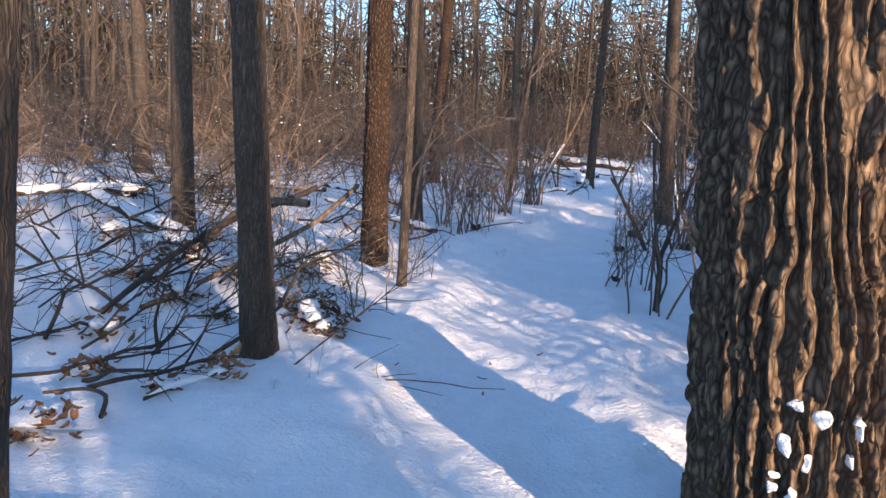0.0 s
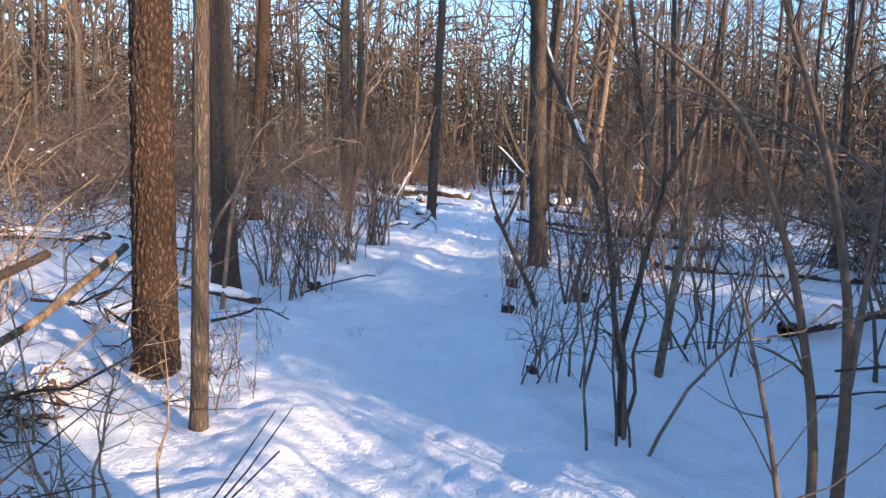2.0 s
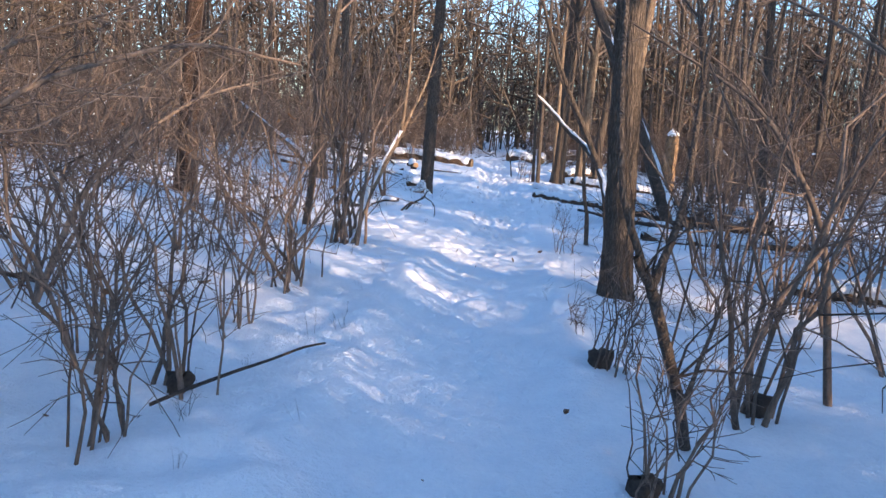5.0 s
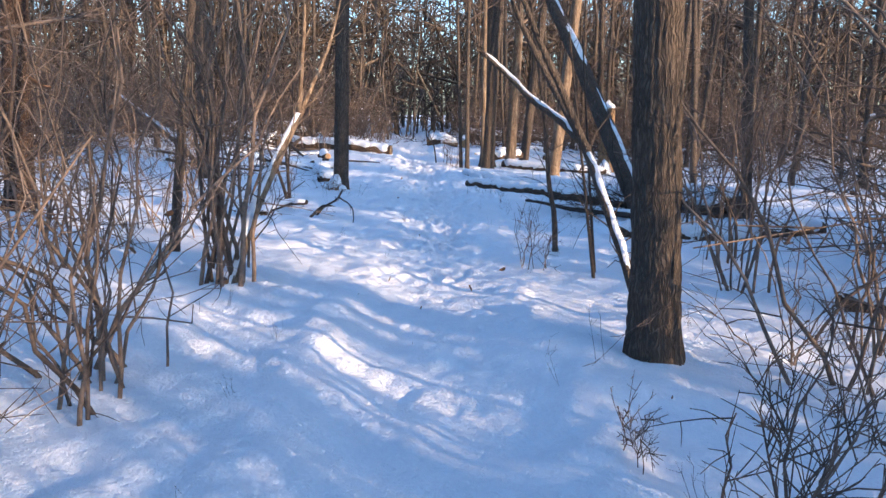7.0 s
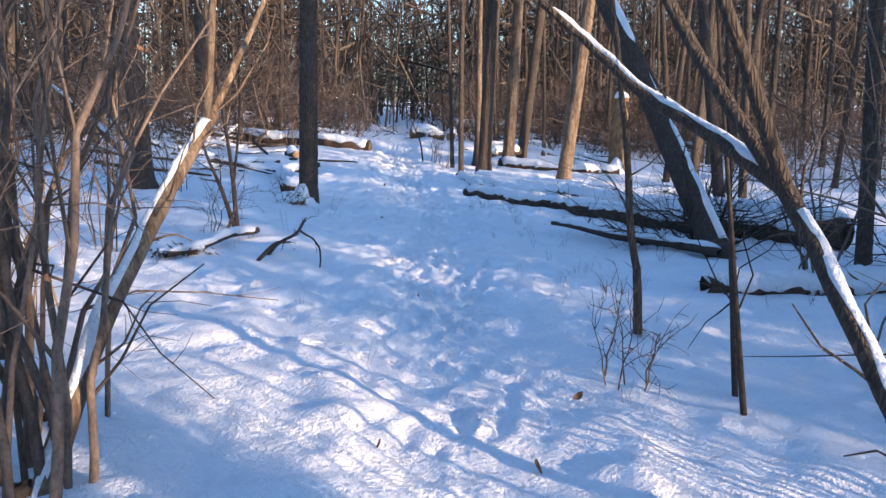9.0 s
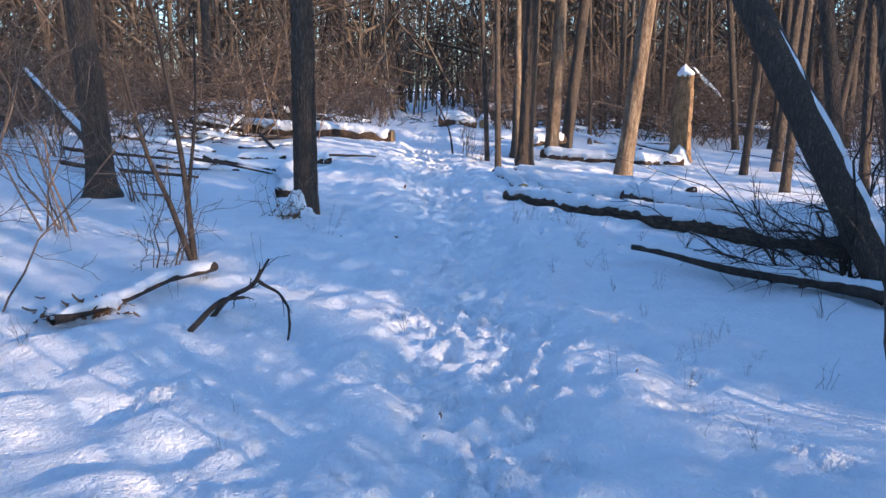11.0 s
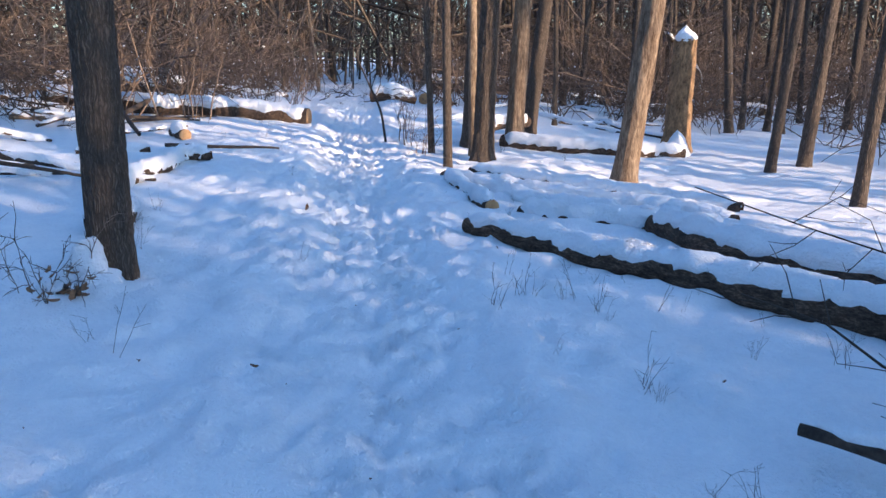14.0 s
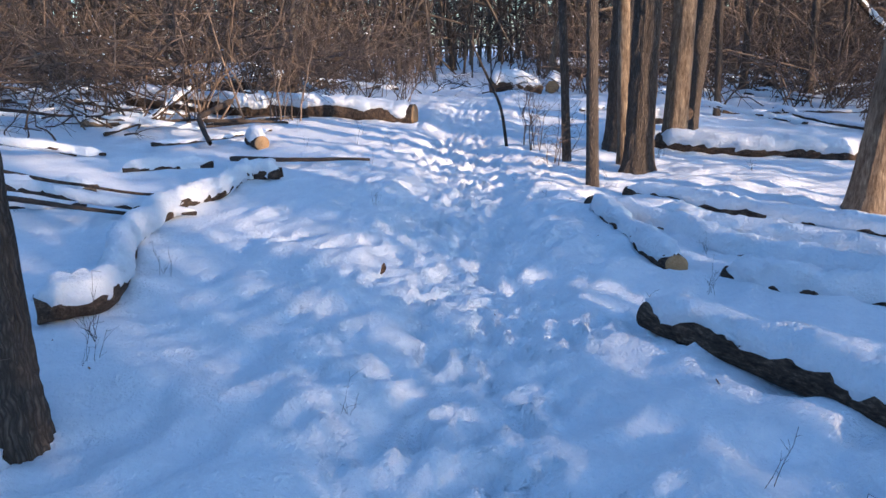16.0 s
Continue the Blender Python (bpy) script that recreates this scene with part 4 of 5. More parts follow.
limb_tree("sapling", 2.12, 5.95, "dark forked sapling with arching limbs", "tree", [
    ([(2.10, 5.95, -0.2), (2.2, 6.05, 0.5), (2.22, 6.1, 0.95), (2.12, 6.15, 1.5), (1.9, 6.3, 2.3)], 0.028, 0.009),
    ([(2.2, 6.05, 0.62), (2.4, 6.2, 1.1), (2.65, 6.4, 1.8)], 0.018, 0.007),
    ([(2.02, 5.98, -0.2), (2.02, 6.0, 0.5), (1.95, 6.1, 1.1), (1.75, 6.2, 1.7), (1.4, 6.4, 2.0)], 0.022, 0.007),
    ([(1.9, 5.9, -0.2), (1.78, 5.95, 0.5), (1.66, 6.0, 1.0)], 0.014, 0.005)], TWIG, 8, ("trunk", "limb"), 12, bumpy=0.004)
limb_tree("sapling", 1.95, 7.45, "grey arching sapling with forked limbs", "tree", [
    ([(1.95, 7.4, -0.2), (1.98, 7.45, 0.3), (2.0, 7.55, 0.42), (2.2, 7.7, 0.85), (2.45, 7.9, 1.4), (2.5, 8.1, 2.2)], 0.03, 0.010),
    ([(1.97, 7.45, 0.3), (1.9, 7.5, 0.8), (1.85, 7.6, 1.6)], 0.018, 0.007),
    ([(2.45, 7.9, 1.4), (2.8, 8.0, 1.9), (2.9, 8.1, 2.5)], 0.016, 0.006)], GREY_BARK, 9, ("trunk", "limb"), 12, bumpy=0.004)
limb_tree("dead_snag", 3.0, 8.75, "thin pale barkless snag with a broken top", "tree", [([(2.85, 8.55, -0.2), (3.1, 8.72, 0.95), (3.3, 8.92, 1.45), (3.48, 9.1, 1.9)], 0.035, 0.014)], BARE_WOOD, 9, twigs=5, bumpy=0.01)
limb_tree("leaning_tree", 2.75, 29.3, "snow-topped leaning trunk in the brush", "tree", [([(2.85, 29.0, -0.35), (2.4, 30.3, 0.35), (1.6, 32.9, 1.0), (0.5, 36.5, 1.9)], 0.13, 0.06)], GREY_BARK, 12, twigs=10, snow=(0,))
limb_tree("sapling", 9.65, 32.3, "thin crooked sapling beside the trail", "tree", [([(9.65, 32.3, -0.5), (9.6, 32.4, 0.3), (9.4, 32.5, 0.8), (9.25, 32.6, 1.2)], 0.025, 0.012)], DARK_WOOD, 7, twigs=5, bumpy=0.004)


# ---- broken snag with snow on top ----
def broken_snag(x, y, r, h):
    ob = thing("broken_snag", x, y, ground_at(x, y), "broken standing trunk with peeling orange-brown bark and snow on top", "tree stump")
    soup, line = bark_trunk(h, r, (0.03, 0.0), 0.02, 0.09, 0.35, 64, h - 0.05, 0.03, 1.35, 0.0, 71, 0.88)
    part("trunk", soup, SNAG_WOOD, ob)
    z = np.linspace(0, 1, 9)
    cap = Soup().tubes(np.stack([0.03 * h + 0 * z, 0 * z, h - 0.06 + 0.3 * z], -1), r * np.array([0.4, 0.80, 0.82, 0.74, 0.60, 0.45, 0.28, 0.14, 0.01]), 20)
    part("snow", roughen(cap, 0.06, 0.12, 3), SNOW, ob, "peaked cap of white snow")
    foot = Soup().tubes(np.stack([-0.15 + 0 * z, -0.2 + 0 * z, -0.2 + 0.6 * z], -1), r * np.array([1.25, 1.2, 1.15, 1.0, 0.85, 0.7, 0.5, 0.3, 0.02]), 20)
    part("snow", roughen(foot, 0.08, 0.15, 4), SNOW, ob, "snow banked against its foot")


broken_snag(14.55, 30.6, 0.235, 1.95)


# ---- fallen logs ----
def fallen(name, label, pts, r0, r1, cap=0.07, mat=None, sunk=0.35, lift=0.0, cut=False, sides=22, patchy=0.0, category="log", bumpy=0.013, back=0.0, drape=0.3):
    """A log on the ground under a blanket of snow; pts: its bends in plan, or with a height over the snow."""
    mat = mat or LOG_BARK
    x, y = pts[0][:2]
    z0 = ground_at(x, y)
    ob = thing(name, x, y, z0, label, category)
    n = max(int(sum(math.dist(a[:2], b[:2]) for a, b in zip(pts, pts[1:])) / 0.055), 10)
    s, t = np.linspace(0, len(pts) - 1, n), np.arange(len(pts))
    px, py = (np.interp(s, t, [p[c] for p in pts]) for c in (0, 1))
    hz = np.interp(s, t, [p[2] if len(p) > 2 else 0.0 for p in pts])
    line = np.stack([px, py, snow_height(px, py, False) + hz], -1)
    k = max(n // 8, 1)
    for _ in range(k):
        line[1:-1] = (line[:-2] + 2 * line[1:-1] + line[2:]) / 4
    rad = np.linspace(r0, r1, n)
    line[:, 2] += rad * (1 - 2 * sunk) + lift
    line -= [x, y, z0]
    rr = rad * (0.93 + 0.14 * wobble(np.arange(n) / 5.0, x, y, 3))
    body = part("trunk", roughen(Soup().tubes(line, rr, sides), 1.6 * bumpy * min(1, r0 / 0.1), 0.07, 21), mat, ob)
    if cut:
        d = unit(line[0] - line[1])
        disc = Soup().tubes(np.array([line[0] - d * 0.02, line[0] + d * 0.012, line[0] + d * 0.014, line[0] + d * 0.014]), np.array([r0 * 0.97, r0 * 0.97, r0 * 0.85, 0.001]), sides)
        part("sawn_end", disc, CUT_WOOD, ob, "pale orange sawn end")
    if cap:
        lump = 0.75 + 0.35 * wobble(np.arange(n) / 8.0, y, x, 8) + 0.35 * wobble(np.arange(n) / 2.7, y, x, 18)
        lump = lump * (1 - patchy * (wobble(np.arange(n) / 7.0, x, 2 * y, 28) > 0.5))
        ends = np.minimum(1, np.minimum(np.arange(n) + 0.3, n - 0.7 - np.arange(n)) / 3.0)
        w, h = rad * (0.86 + 0.14 * lump) * ends + 0.003, (rad * 0.30 + 0.62 * cap * lump) * ends + 0.002
        sag = np.clip(wobble(np.arange(n) / 6.0, 2 * x, y, 38) * 1.6 + 0.5 * wobble(np.arange(n) / 1.9, x, y, 48) - 0.65, 0, 1)
        aside = np.cross(unit(np.gradient(line, axis=0)), [0, 0, 1.0]) * (rad * (0.25 * wobble(np.arange(n) / 4.0, y, 3 * x, 58) - 0.12 - 0.8 * back))[:, None]
        snow = Soup().tubes(line + aside + np.array([0, 0, 1.0]) * (rad * (0.80 - drape * sag))[:, None], w * (1 + 0.22 * sag), sides + 4, h * (1 + 0.3 * sag))
        part("snow", roughen(roughen(snow, min(0.03, cap * 0.4), 0.16, 33), min(0.045, cap * 0.55), 0.05, 36), SNOW, ob, "thick blanket of white snow")
    return ob


fallen("fallen_log", "long fallen log with dark bark under thick snow", [(7.98, 26.02), (8.42, 24.55), (8.88, 23.35), (9.45, 21.8), (10.1, 20.4)], 0.075, 0.16, 0.08, sunk=0.2, back=0.4, drape=0.15)
fallen("fallen_log", "thick fallen log under snow lying beside another", [(9.62, 25.45), (9.4, 24.5, 0.02), (9.42, 23.5, 0.05), (9.8, 21.9, 0.10), (10.4, 20.2, 0.1)], 0.10, 0.2, 0.10, sunk=0.25, back=0.4, drape=0.15)
fallen("sawn_log", "short sawn log with a pale orange end under snow", [(8.64, 26.75), (8.72, 27.4), (8.9, 28.4)], 0.075, 0.07, 0.09, cut=True, sunk=0.35)
fallen("fallen_log", "snow-buried log with dark bark showing in patches", [(8.95, 28.4), (9.3, 27.0), (9.7, 25.9), (10.4, 24.6)], 0.07, 0.10, 0.10, sunk=0.6)
fallen("fallen_log", "snow-buried log with dark bark showing in patches", [(9.15, 27.9), (9.8, 26.6), (10.5, 25.3)], 0.08, 0.10, 0.10, sunk=0.4)
fallen("fallen_log", "knobbly snow-covered log with dark underside", [(8.85, 26.55), (9.05, 26.1), (9.6, 25.6), (10.2, 25.0)], 0.07, 0.09, 0.12, sunk=0.5)
fallen("fallen_log", "low snow-covered log in the glade", [(9.5, 28.9), (10.3, 27.4), (11.2, 25.9)], 0.06, 0.09, 0.08, sunk=0.45)
fallen("sawn_log", "long sawn log by the trail with snow on top", [(9.02, 35.0), (7.6, 35.9), (6.2, 36.9), (4.3, 38.6)], 0.17, 0.20, 0.08, cut=True, sunk=0.15)
fallen("fallen_branch", "curving barkless branch log capped with snow", [(4.9, 27.15), (5.22, 27.2), (5.27, 27.7), (5.22, 28.4), (5.3, 29.3), (5.6, 29.9), (5.9, 30.3), (6.12, 31.0), (6.5, 30.85)], 0.085, 0.07, 0.10, mat=LOG_BARK, sunk=0.1)
fallen("log_stub", "short sawn stub of log heaped with snow", [(6.42, 33.0), (6.3, 33.5)], 0.10, 0.10, 0.16, cut=True, sunk=0.2)
fallen("fallen_branch", "low snow-covered branch lying in the glade", [(3.7, 36.2), (4.3, 36.3), (5.0, 36.3)], 0.09, 0.08, 0.12, mat=BARE_WOOD, sunk=0.3)
fallen("fallen_branch", "low snow-covered branch lying in the glade", [(3.6, 31.0), (4.1, 30.9), (4.7, 30.8)], 0.06, 0.05, 0.10, mat=BARE_WOOD, sunk=0.4)
fallen("fallen_branch", "low snow-covered branch lying in the glade", [(4.8, 31.9), (5.3, 32.0), (5.8, 32.0)], 0.06, 0.05, 0.10, sunk=0.4)
fallen("fallen_branch", "dark branch slanting over snow", [(6.1, 35.7, 0.35), (5.6, 34.5, 0.25), (5.75, 33.4, 0.05)], 0.05, 0.03, 0.0, mat=DARK_WOOD, sunk=0)
fallen("fallen_branch", "dark branch slanting over snow", [(5.5, 36.6, 0.5), (4.9, 35.8, 0.15), (4.2, 35.1, 0.0)], 0.05, 0.03, 0.03, sunk=0)
fallen("fallen_log", "dark log pile under snow at the wood's edge", [(5.2, 42.5, 0.1), (6.4, 42.1, 0.15), (7.6, 42.0, 0.1)], 0.22, 0.2, 0.15, sunk=0.1)
fallen("fallen_log", "dark log pile under snow at the wood's edge", [(4.3, 42.8, 0.3), (5.6, 42.6, 0.45), (7.4, 43.3, 0.4)], 0.18, 0.14, 0.12, sunk=0.1)
fallen("fallen_log", "far fallen log capped with snow", [(11.7, 31.9), (12.5, 30.9), (13.3, 30.3), (14.2, 30.0)], 0.13, 0.09, 0.11, sunk=0.2)
fallen("fallen_log", "broken log end propped among trunks with snow", [(11.6, 32.6, 0.15), (12.4, 32.9, 0.2), (12.9, 33.0, 0.22)], 0.12, 0.11, 0.10, sunk=0.1)
fallen("fallen_log", "far fallen log under snow beyond the trail", [(17.8, 49.0, 0.2), (20.0, 48.0, 0.2), (22.5, 47.5, 0.2)], 0.26, 0.22, 0.16, sunk=0.1)
fallen("fallen_log", "far fallen dark log in open snow", [(22.3, 37.6), (24.5, 38.9), (27.0, 40.0)], 0.14, 0.10, 0.05, sunk=0.1)
fallen("fallen_branch", "dark branch on open snow", [(15.2, 35.3), (16.6, 34.9), (17.6, 34.2)], 0.06, 0.04, 0.03)
fallen("fallen_branch", "arched white snow-covered branch", [(20.2, 37.5, 2.2), (21.2, 37.6, 1.6), (22.0, 37.9, 1.1), (22.6, 38.2, 0.3)], 0.06, 0.05, 0.07, sunk=0)
fallen("fallen_pole", "thin fallen pole under a ridge of snow", [(7.33, 22.0, 0.10), (7.62, 21.35, 0.07), (7.95, 20.65, 0.05), (8.2, 20.0, 0.03)], 0.026, 0.05, 0.045, mat=DARK_WOOD, sunk=0.0, back=1.1, drape=0.1)
fallen("fallen_log", "snowy log lying among the brush", [(7.0, 18.9), (8.6, 18.5), (10.5, 18.9)], 0.09, 0.11, 0.09, sunk=0.25)
fallen("fallen_log", "snowy log lying among the brush", [(6.6, 15.2), (8.4, 14.3), (10.6, 14.0)], 0.10, 0.08, 0.10, sunk=0.25)
fallen("fallen_branch", "dark branch on snow beside shrubs", [(3.7, 7.9, 0.03), (4.2, 7.9, 0.05), (4.9, 7.5, 0.1)], 0.02, 0.014, 0.015, mat=DARK_WOOD, sunk=0)
fallen("fallen_log", "snowy log behind shrubs", [(4.8, 9.6, 0.05), (6.5, 10.3, 0.1), (8.6, 10.6)], 0.08, 0.07, 0.08, sunk=0.1)
fallen("root_lump", "dark uprooted root mass with snow on it", [(12.4, 40.6, 0.12), (12.9, 40.2, 0.16), (13.5, 40.0, 0.02)], 0.20, 0.10, 0.20, sunk=0.1, category="stump")
fallen("log_stub", "sawn stub of log capped with snow", [(13.9, 40.3, 0.06), (14.4, 41.2, 0.15)], 0.16, 0.16, 0.18, cut=True, sunk=0.2)
limb_tree("dead_snag", 14.6, 42.0, "pale dead snag with snow at its foot", "tree", [([(14.6, 42.0, -0.4), (14.7, 42.0, 0.8), (15.0, 42.0, 1.9)], 0.14, 0.05)], BARE_WOOD, 10, twigs=4, bumpy=0.05, snow=(0,))

# Low branches strewn over the glade's edge.
for k in range(26):
    x, y, a = rng.uniform(1.2, 6.0), rng.uniform(29.5, 39), rng.uniform(-0.9, 0.5)
    if abs(x - 5.3) < 0.5 and y < 31.5:
        continue
    d, e = rng.uniform(0.5, 1.3), rng.uniform(0, 0.35)
    r = rng.uniform(0.014, 0.045)
    fallen("fallen_branch", "dark fallen branch partly under snow", [(x, y, e), (x + d * math.cos(a), y + d * math.sin(a), e * 0.5 + 0.03), (x + 1.9 * d * math.cos(a + 0.2), y + 1.9 * d * math.sin(a + 0.2), 0.0)], r, r * 0.5, rng.choice([0.0, 0.03, 0.05]), mat=LOG_BARK if k % 2 else DARK_WOOD, sunk=0.1, sides=9)

# Limbs of large shrubs arching over the trail's edge.
for pts in ([(-0.7, 11.0, -0.2), (-0.5, 11.4, 0.8), (-0.05, 11.9, 1.45), (0.6, 12.6, 1.75), (1.2, 13.2, 1.7)], [(-0.9, 12.4, -0.2), (-0.8, 12.6, 1.0), (-0.4, 13.0, 1.7), (0.3, 13.6, 2.05)], [(-0.4, 10.6, -0.2), (-0.3, 10.9, 1.0), (-0.1, 11.5, 1.7), (0.35, 12.2, 2.1)], [(-0.6, 13.9, -0.2), (-0.2, 14.1, 0.9), (0.5, 14.5, 1.5), (1.3, 15.1, 1.75)],
            [(4.6, 10.6, -0.2), (4.4, 10.9, 1.0), (3.9, 11.3, 1.8), (3.1, 11.9, 2.3)], [(4.3, 11.9, -0.2), (4.2, 12.0, 0.9), (3.9, 12.3, 1.6), (3.3, 12.9, 2.1)], [(4.0, 7.4, -0.2), (3.8, 7.5, 1.0), (3.3, 7.8, 1.7), (2.6, 8.4, 2.0)], [(3.2, 6.0, -0.2), (3.0, 6.2, 1.0), (2.6, 6.6, 1.6), (2.0, 7.2, 1.9)], [(5.6, 13.4, -0.2), (5.4, 13.6, 1.1), (5.0, 14.0, 1.9), (4.6, 14.7, 2.4)]):
    limb_tree("shrub", pts[0][0], pts[0][1], "arching bare shrub limb hung with fine twigs", "shrub", [(pts, rng.uniform(0.018, 0.028), 0.006)], SHRUB_BARK, 8, ("stem",), 34, bumpy=0.004, reach=0.9)

# Fallen branches in the brush by the first trees.
fallen("fallen_log", "snow-capped rotten branch among dead leaves", [(-5.4, 11.6, 0.25), (-4.2, 10.3, 0.2), (-3.2, 9.2, 0.12), (-2.5, 8.4, 0.0)], 0.05, 0.08, 0.05, sunk=0.15)
fallen("fallen_branch", "dark slanting fallen branch over snow", [(-2.35, 5.9, 0.05), (-2.1, 6.6, 0.32), (-1.75, 7.6, 0.55), (-1.35, 8.8, 0.72)], 0.022, 0.030, 0.0, mat=DARK_WOOD, sunk=0)
fallen("fallen_branch", "pale-ended fallen branch leaning through brush", [(-0.95, 9.2, 0.75), (-1.25, 8.1, 0.45), (-1.8, 6.9, 0.12), (-2.2, 6.2, 0.0)], 0.026, 0.022, 0.0, mat=BARE_WOOD, sunk=0)
fallen("fallen_branch", "broken pale branch stub in the brush", [(-1.15, 7.2, 0.72), (-1.5, 7.3, 0.7), (-1.9, 7.5, 0.5), (-2.3, 8.0, 0.1)], 0.035, 0.030, 0.0, mat=BARE_WOOD, sunk=0)
fallen("fallen_branch", "dark crooked branch lying on snow", [(-2.45, 4.62, 0.03), (-2.25, 4.66, 0.06), (-2.1, 4.8, 0.03), (-1.95, 4.86, 0.08), (-1.8, 5.05, 0.05), (-1.5, 5.22, 0.09)], 0.013, 0.006, 0.0, mat=DARK_WOOD, sunk=0)
fallen("fallen_branch", "dark crooked branch lying on snow", [(-1.85, 4.6, 0.02), (-1.7, 4.66, 0.05), (-1.55, 4.84, 0.02), (-1.35, 4.98, 0.07), (-1.15, 5.15, 0.03)], 0.014, 0.009, 0.0, mat=DARK_WOOD, sunk=0)
fallen("fallen_branch", "dark hooked branch lying on snow", [(-2.0, 4.45, 0.05), (-1.8, 4.5, 0.06), (-1.66, 4.42, 0.05), (-1.62, 4.25, 0.0)], 0.008, 0.013, 0.0, mat=DARK_WOOD, sunk=0)
fallen("fallen_branch", "dark crooked branch lying on snow", [(-1.5, 4.45, 0.02), (-1.35, 4.6, 0.06), (-1.2, 4.7, 0.08)], 0.011, 0.006, 0.012, mat=DARK_WOOD, sunk=0)
fallen("fallen_branch", "upright broken dark branch in snow", [(-1.72, 5.25, 0.0), (-1.76, 5.3, 0.2), (-1.7, 5.32, 0.42)], 0.014, 0.005, 0.0, mat=DARK_WOOD, sunk=0)
fallen("fallen_branch", "thin arched twig over snow", [(0.45, 11.95, 0.0), (0.85, 12.15, 0.1), (1.2, 12.45, 0.14), (1.35, 12.7, 0.08)], 0.010, 0.006, 0.0, mat=DARK_WOOD, sunk=0)
fallen("fallen_branch", "snow-lined dark branch by the trail", [(2.7, 21.5, 0.02), (3.1, 21.85, 0.05), (3.45, 22.25, 0.08), (3.75, 22.6, 0.06)], 0.035, 0.04, 0.035, mat=DARK_WOOD, sunk=0.1)
limb_tree("fallen_branch", 3.7, 21.4, "dark forked branch reaching up out of snow", "branch", [
    ([(3.62, 21.35, -0.18), (3.75, 21.3, -0.02), (3.90, 21.1, 0.10), (3.95, 21.05, 0.2)], 0.018, 0.013),
    ([(3.90, 21.1, 0.10), (4.02, 21.25, 0.22)], 0.012, 0.007),
    ([(3.93, 21.1, 0.13), (4.05, 21.05, 0.05), (4.10, 20.97, -0.05), (4.06, 20.85, -0.2)], 0.011, 0.007)], DARK_WOOD, 9, ("branch",), 4, bumpy=0.012, reach=0.25)
limb_tree("fallen_branch", 4.0, 22.6, "dark crooked branch on snow by the trail", "branch", [
    ([(3.5, 21.0, -0.12), (3.7, 21.15, 0.02), (3.85, 21.2, 0.0)], 0.02, 0.012)], DARK_WOOD, 8, ("branch",), 3, bumpy=0.008, reach=0.3)
# Brush heap beside the pole.
def brush_heap(x, y, count, way0, sx, sy, tall, label):
    heap = thing("brush_heap", x, y, ground_at(x, y), label, "brush heap")
    for k in range(count):
        p0 = np.array([[rng.normal(0, sx), rng.normal(0, sy), rng.uniform(-0.02, tall)]])
        way = unit(np.array([[way0[0] + rng.normal(0, 0.4), way0[1] + rng.normal(0, 0.5), rng.uniform(-0.05, 0.45)]]))
        q = sprout(p0, way, np.array([rng.uniform(0.45, 1.2)]), rng.normal(0, 0.2, (1, 3)), 6, 0.05)
        rq = taper(np.array([rng.uniform(0.006, 0.017)]), 6, 0.35)
        stick = part("branch", Soup().tubes(q, rq, 5), DARK_WOOD, heap)
        b, w, rr = along(q, rq, 9, 0.2, 1)
        s = Soup().tubes(sprout(b, unit(w + rng.normal(0, 0.5, (9, 3))), rng.uniform(0.15, 0.5, 9), rng.normal(0, 0.15, (9, 3)), 3), taper(np.full(9, 0.0035), 3, 0.5), 3)
        tagged(part("twig_spray", s, DARK_WOOD, stick), kind="stuff")


brush_heap(9.3, 20.9, 30, (-0.4, -0.35), 0.35, 0.5, 0.25, "heap of dark cut brush with tangled twigs in snow")
brush_heap(8.15, 21.0, 16, (-0.5, 0.3), 0.25, 0.3, 0.10, "dark cut twigs lying along a fallen pole")
brush_heap(9.6, 17.8, 16, (0.3, 0.6), 0.5, 0.5, 0.3, "heap of dark fallen brush lying in snow")
brush_heap(-2.6, 5.9, 22, (0.3, 0.2), 0.6, 0.6, 0.3, "tangle of dark fallen twigs lying in snow")
brush_heap(-3.2, 8.2, 20, (0.2, -0.2), 0.7, 0.7, 0.4, "tangle of dark fallen twigs lying in snow")
brush_heap(-1.0, 9.9, 14, (0.3, 0.1), 0.5, 0.5, 0.35, "tangle of dark fallen twigs behind trunks")
brush_heap(-2.2, 7.2, 18, (0.4, 0.1), 0.6, 0.5, 0.25, "tangle of dark fallen twigs lying in snow")
brush_heap(-1.75, 5.0, 12, (0.5, 0.1), 0.35, 0.25, 0.1, "tangle of dark fallen twigs lying in snow")
brush_heap(3.6, 34.8, 20, (0.2, -0.3), 1.0, 0.8, 0.35, "tangle of fallen branches lying in snow")
brush_heap(5.0, 38.5, 24, (0.3, -0.2), 1.4, 0.9, 0.6, "tangle of fallen branches at the wood's edge")
brush_heap(11.5, 40.5, 18, (0.3, -0.2), 0.8, 0.8, 0.4, "tangle of dark branches at the trail's end")


# ---- leaf clumps, stalks, leaves, snow on the oak ----
def leaf_clump(x, y, size, count):
    ob = thing("leaf_clump", x, y, ground_at(x, y), "clump of brown dead leaves under snow", "leaves", "leaf clumps in the snow")
    part("leaves", leaf_soup(int(count * 1.7), size, 0.033, size * 0.55), LEAF, ob)
    for k in range(3):
        s = Soup()
        snow_lump(s, rng.normal(0, size * 0.5), rng.normal(0, size * 0.5), size * rng.uniform(0.45, 0.8), size * rng.uniform(0.4, 0.8), size * rng.uniform(0.22, 0.35))
        part("snow", roughen(roughen(s, 0.05, 0.07, 5 + k), 0.02, 0.03, k), SNOW, ob, "lump of white snow")


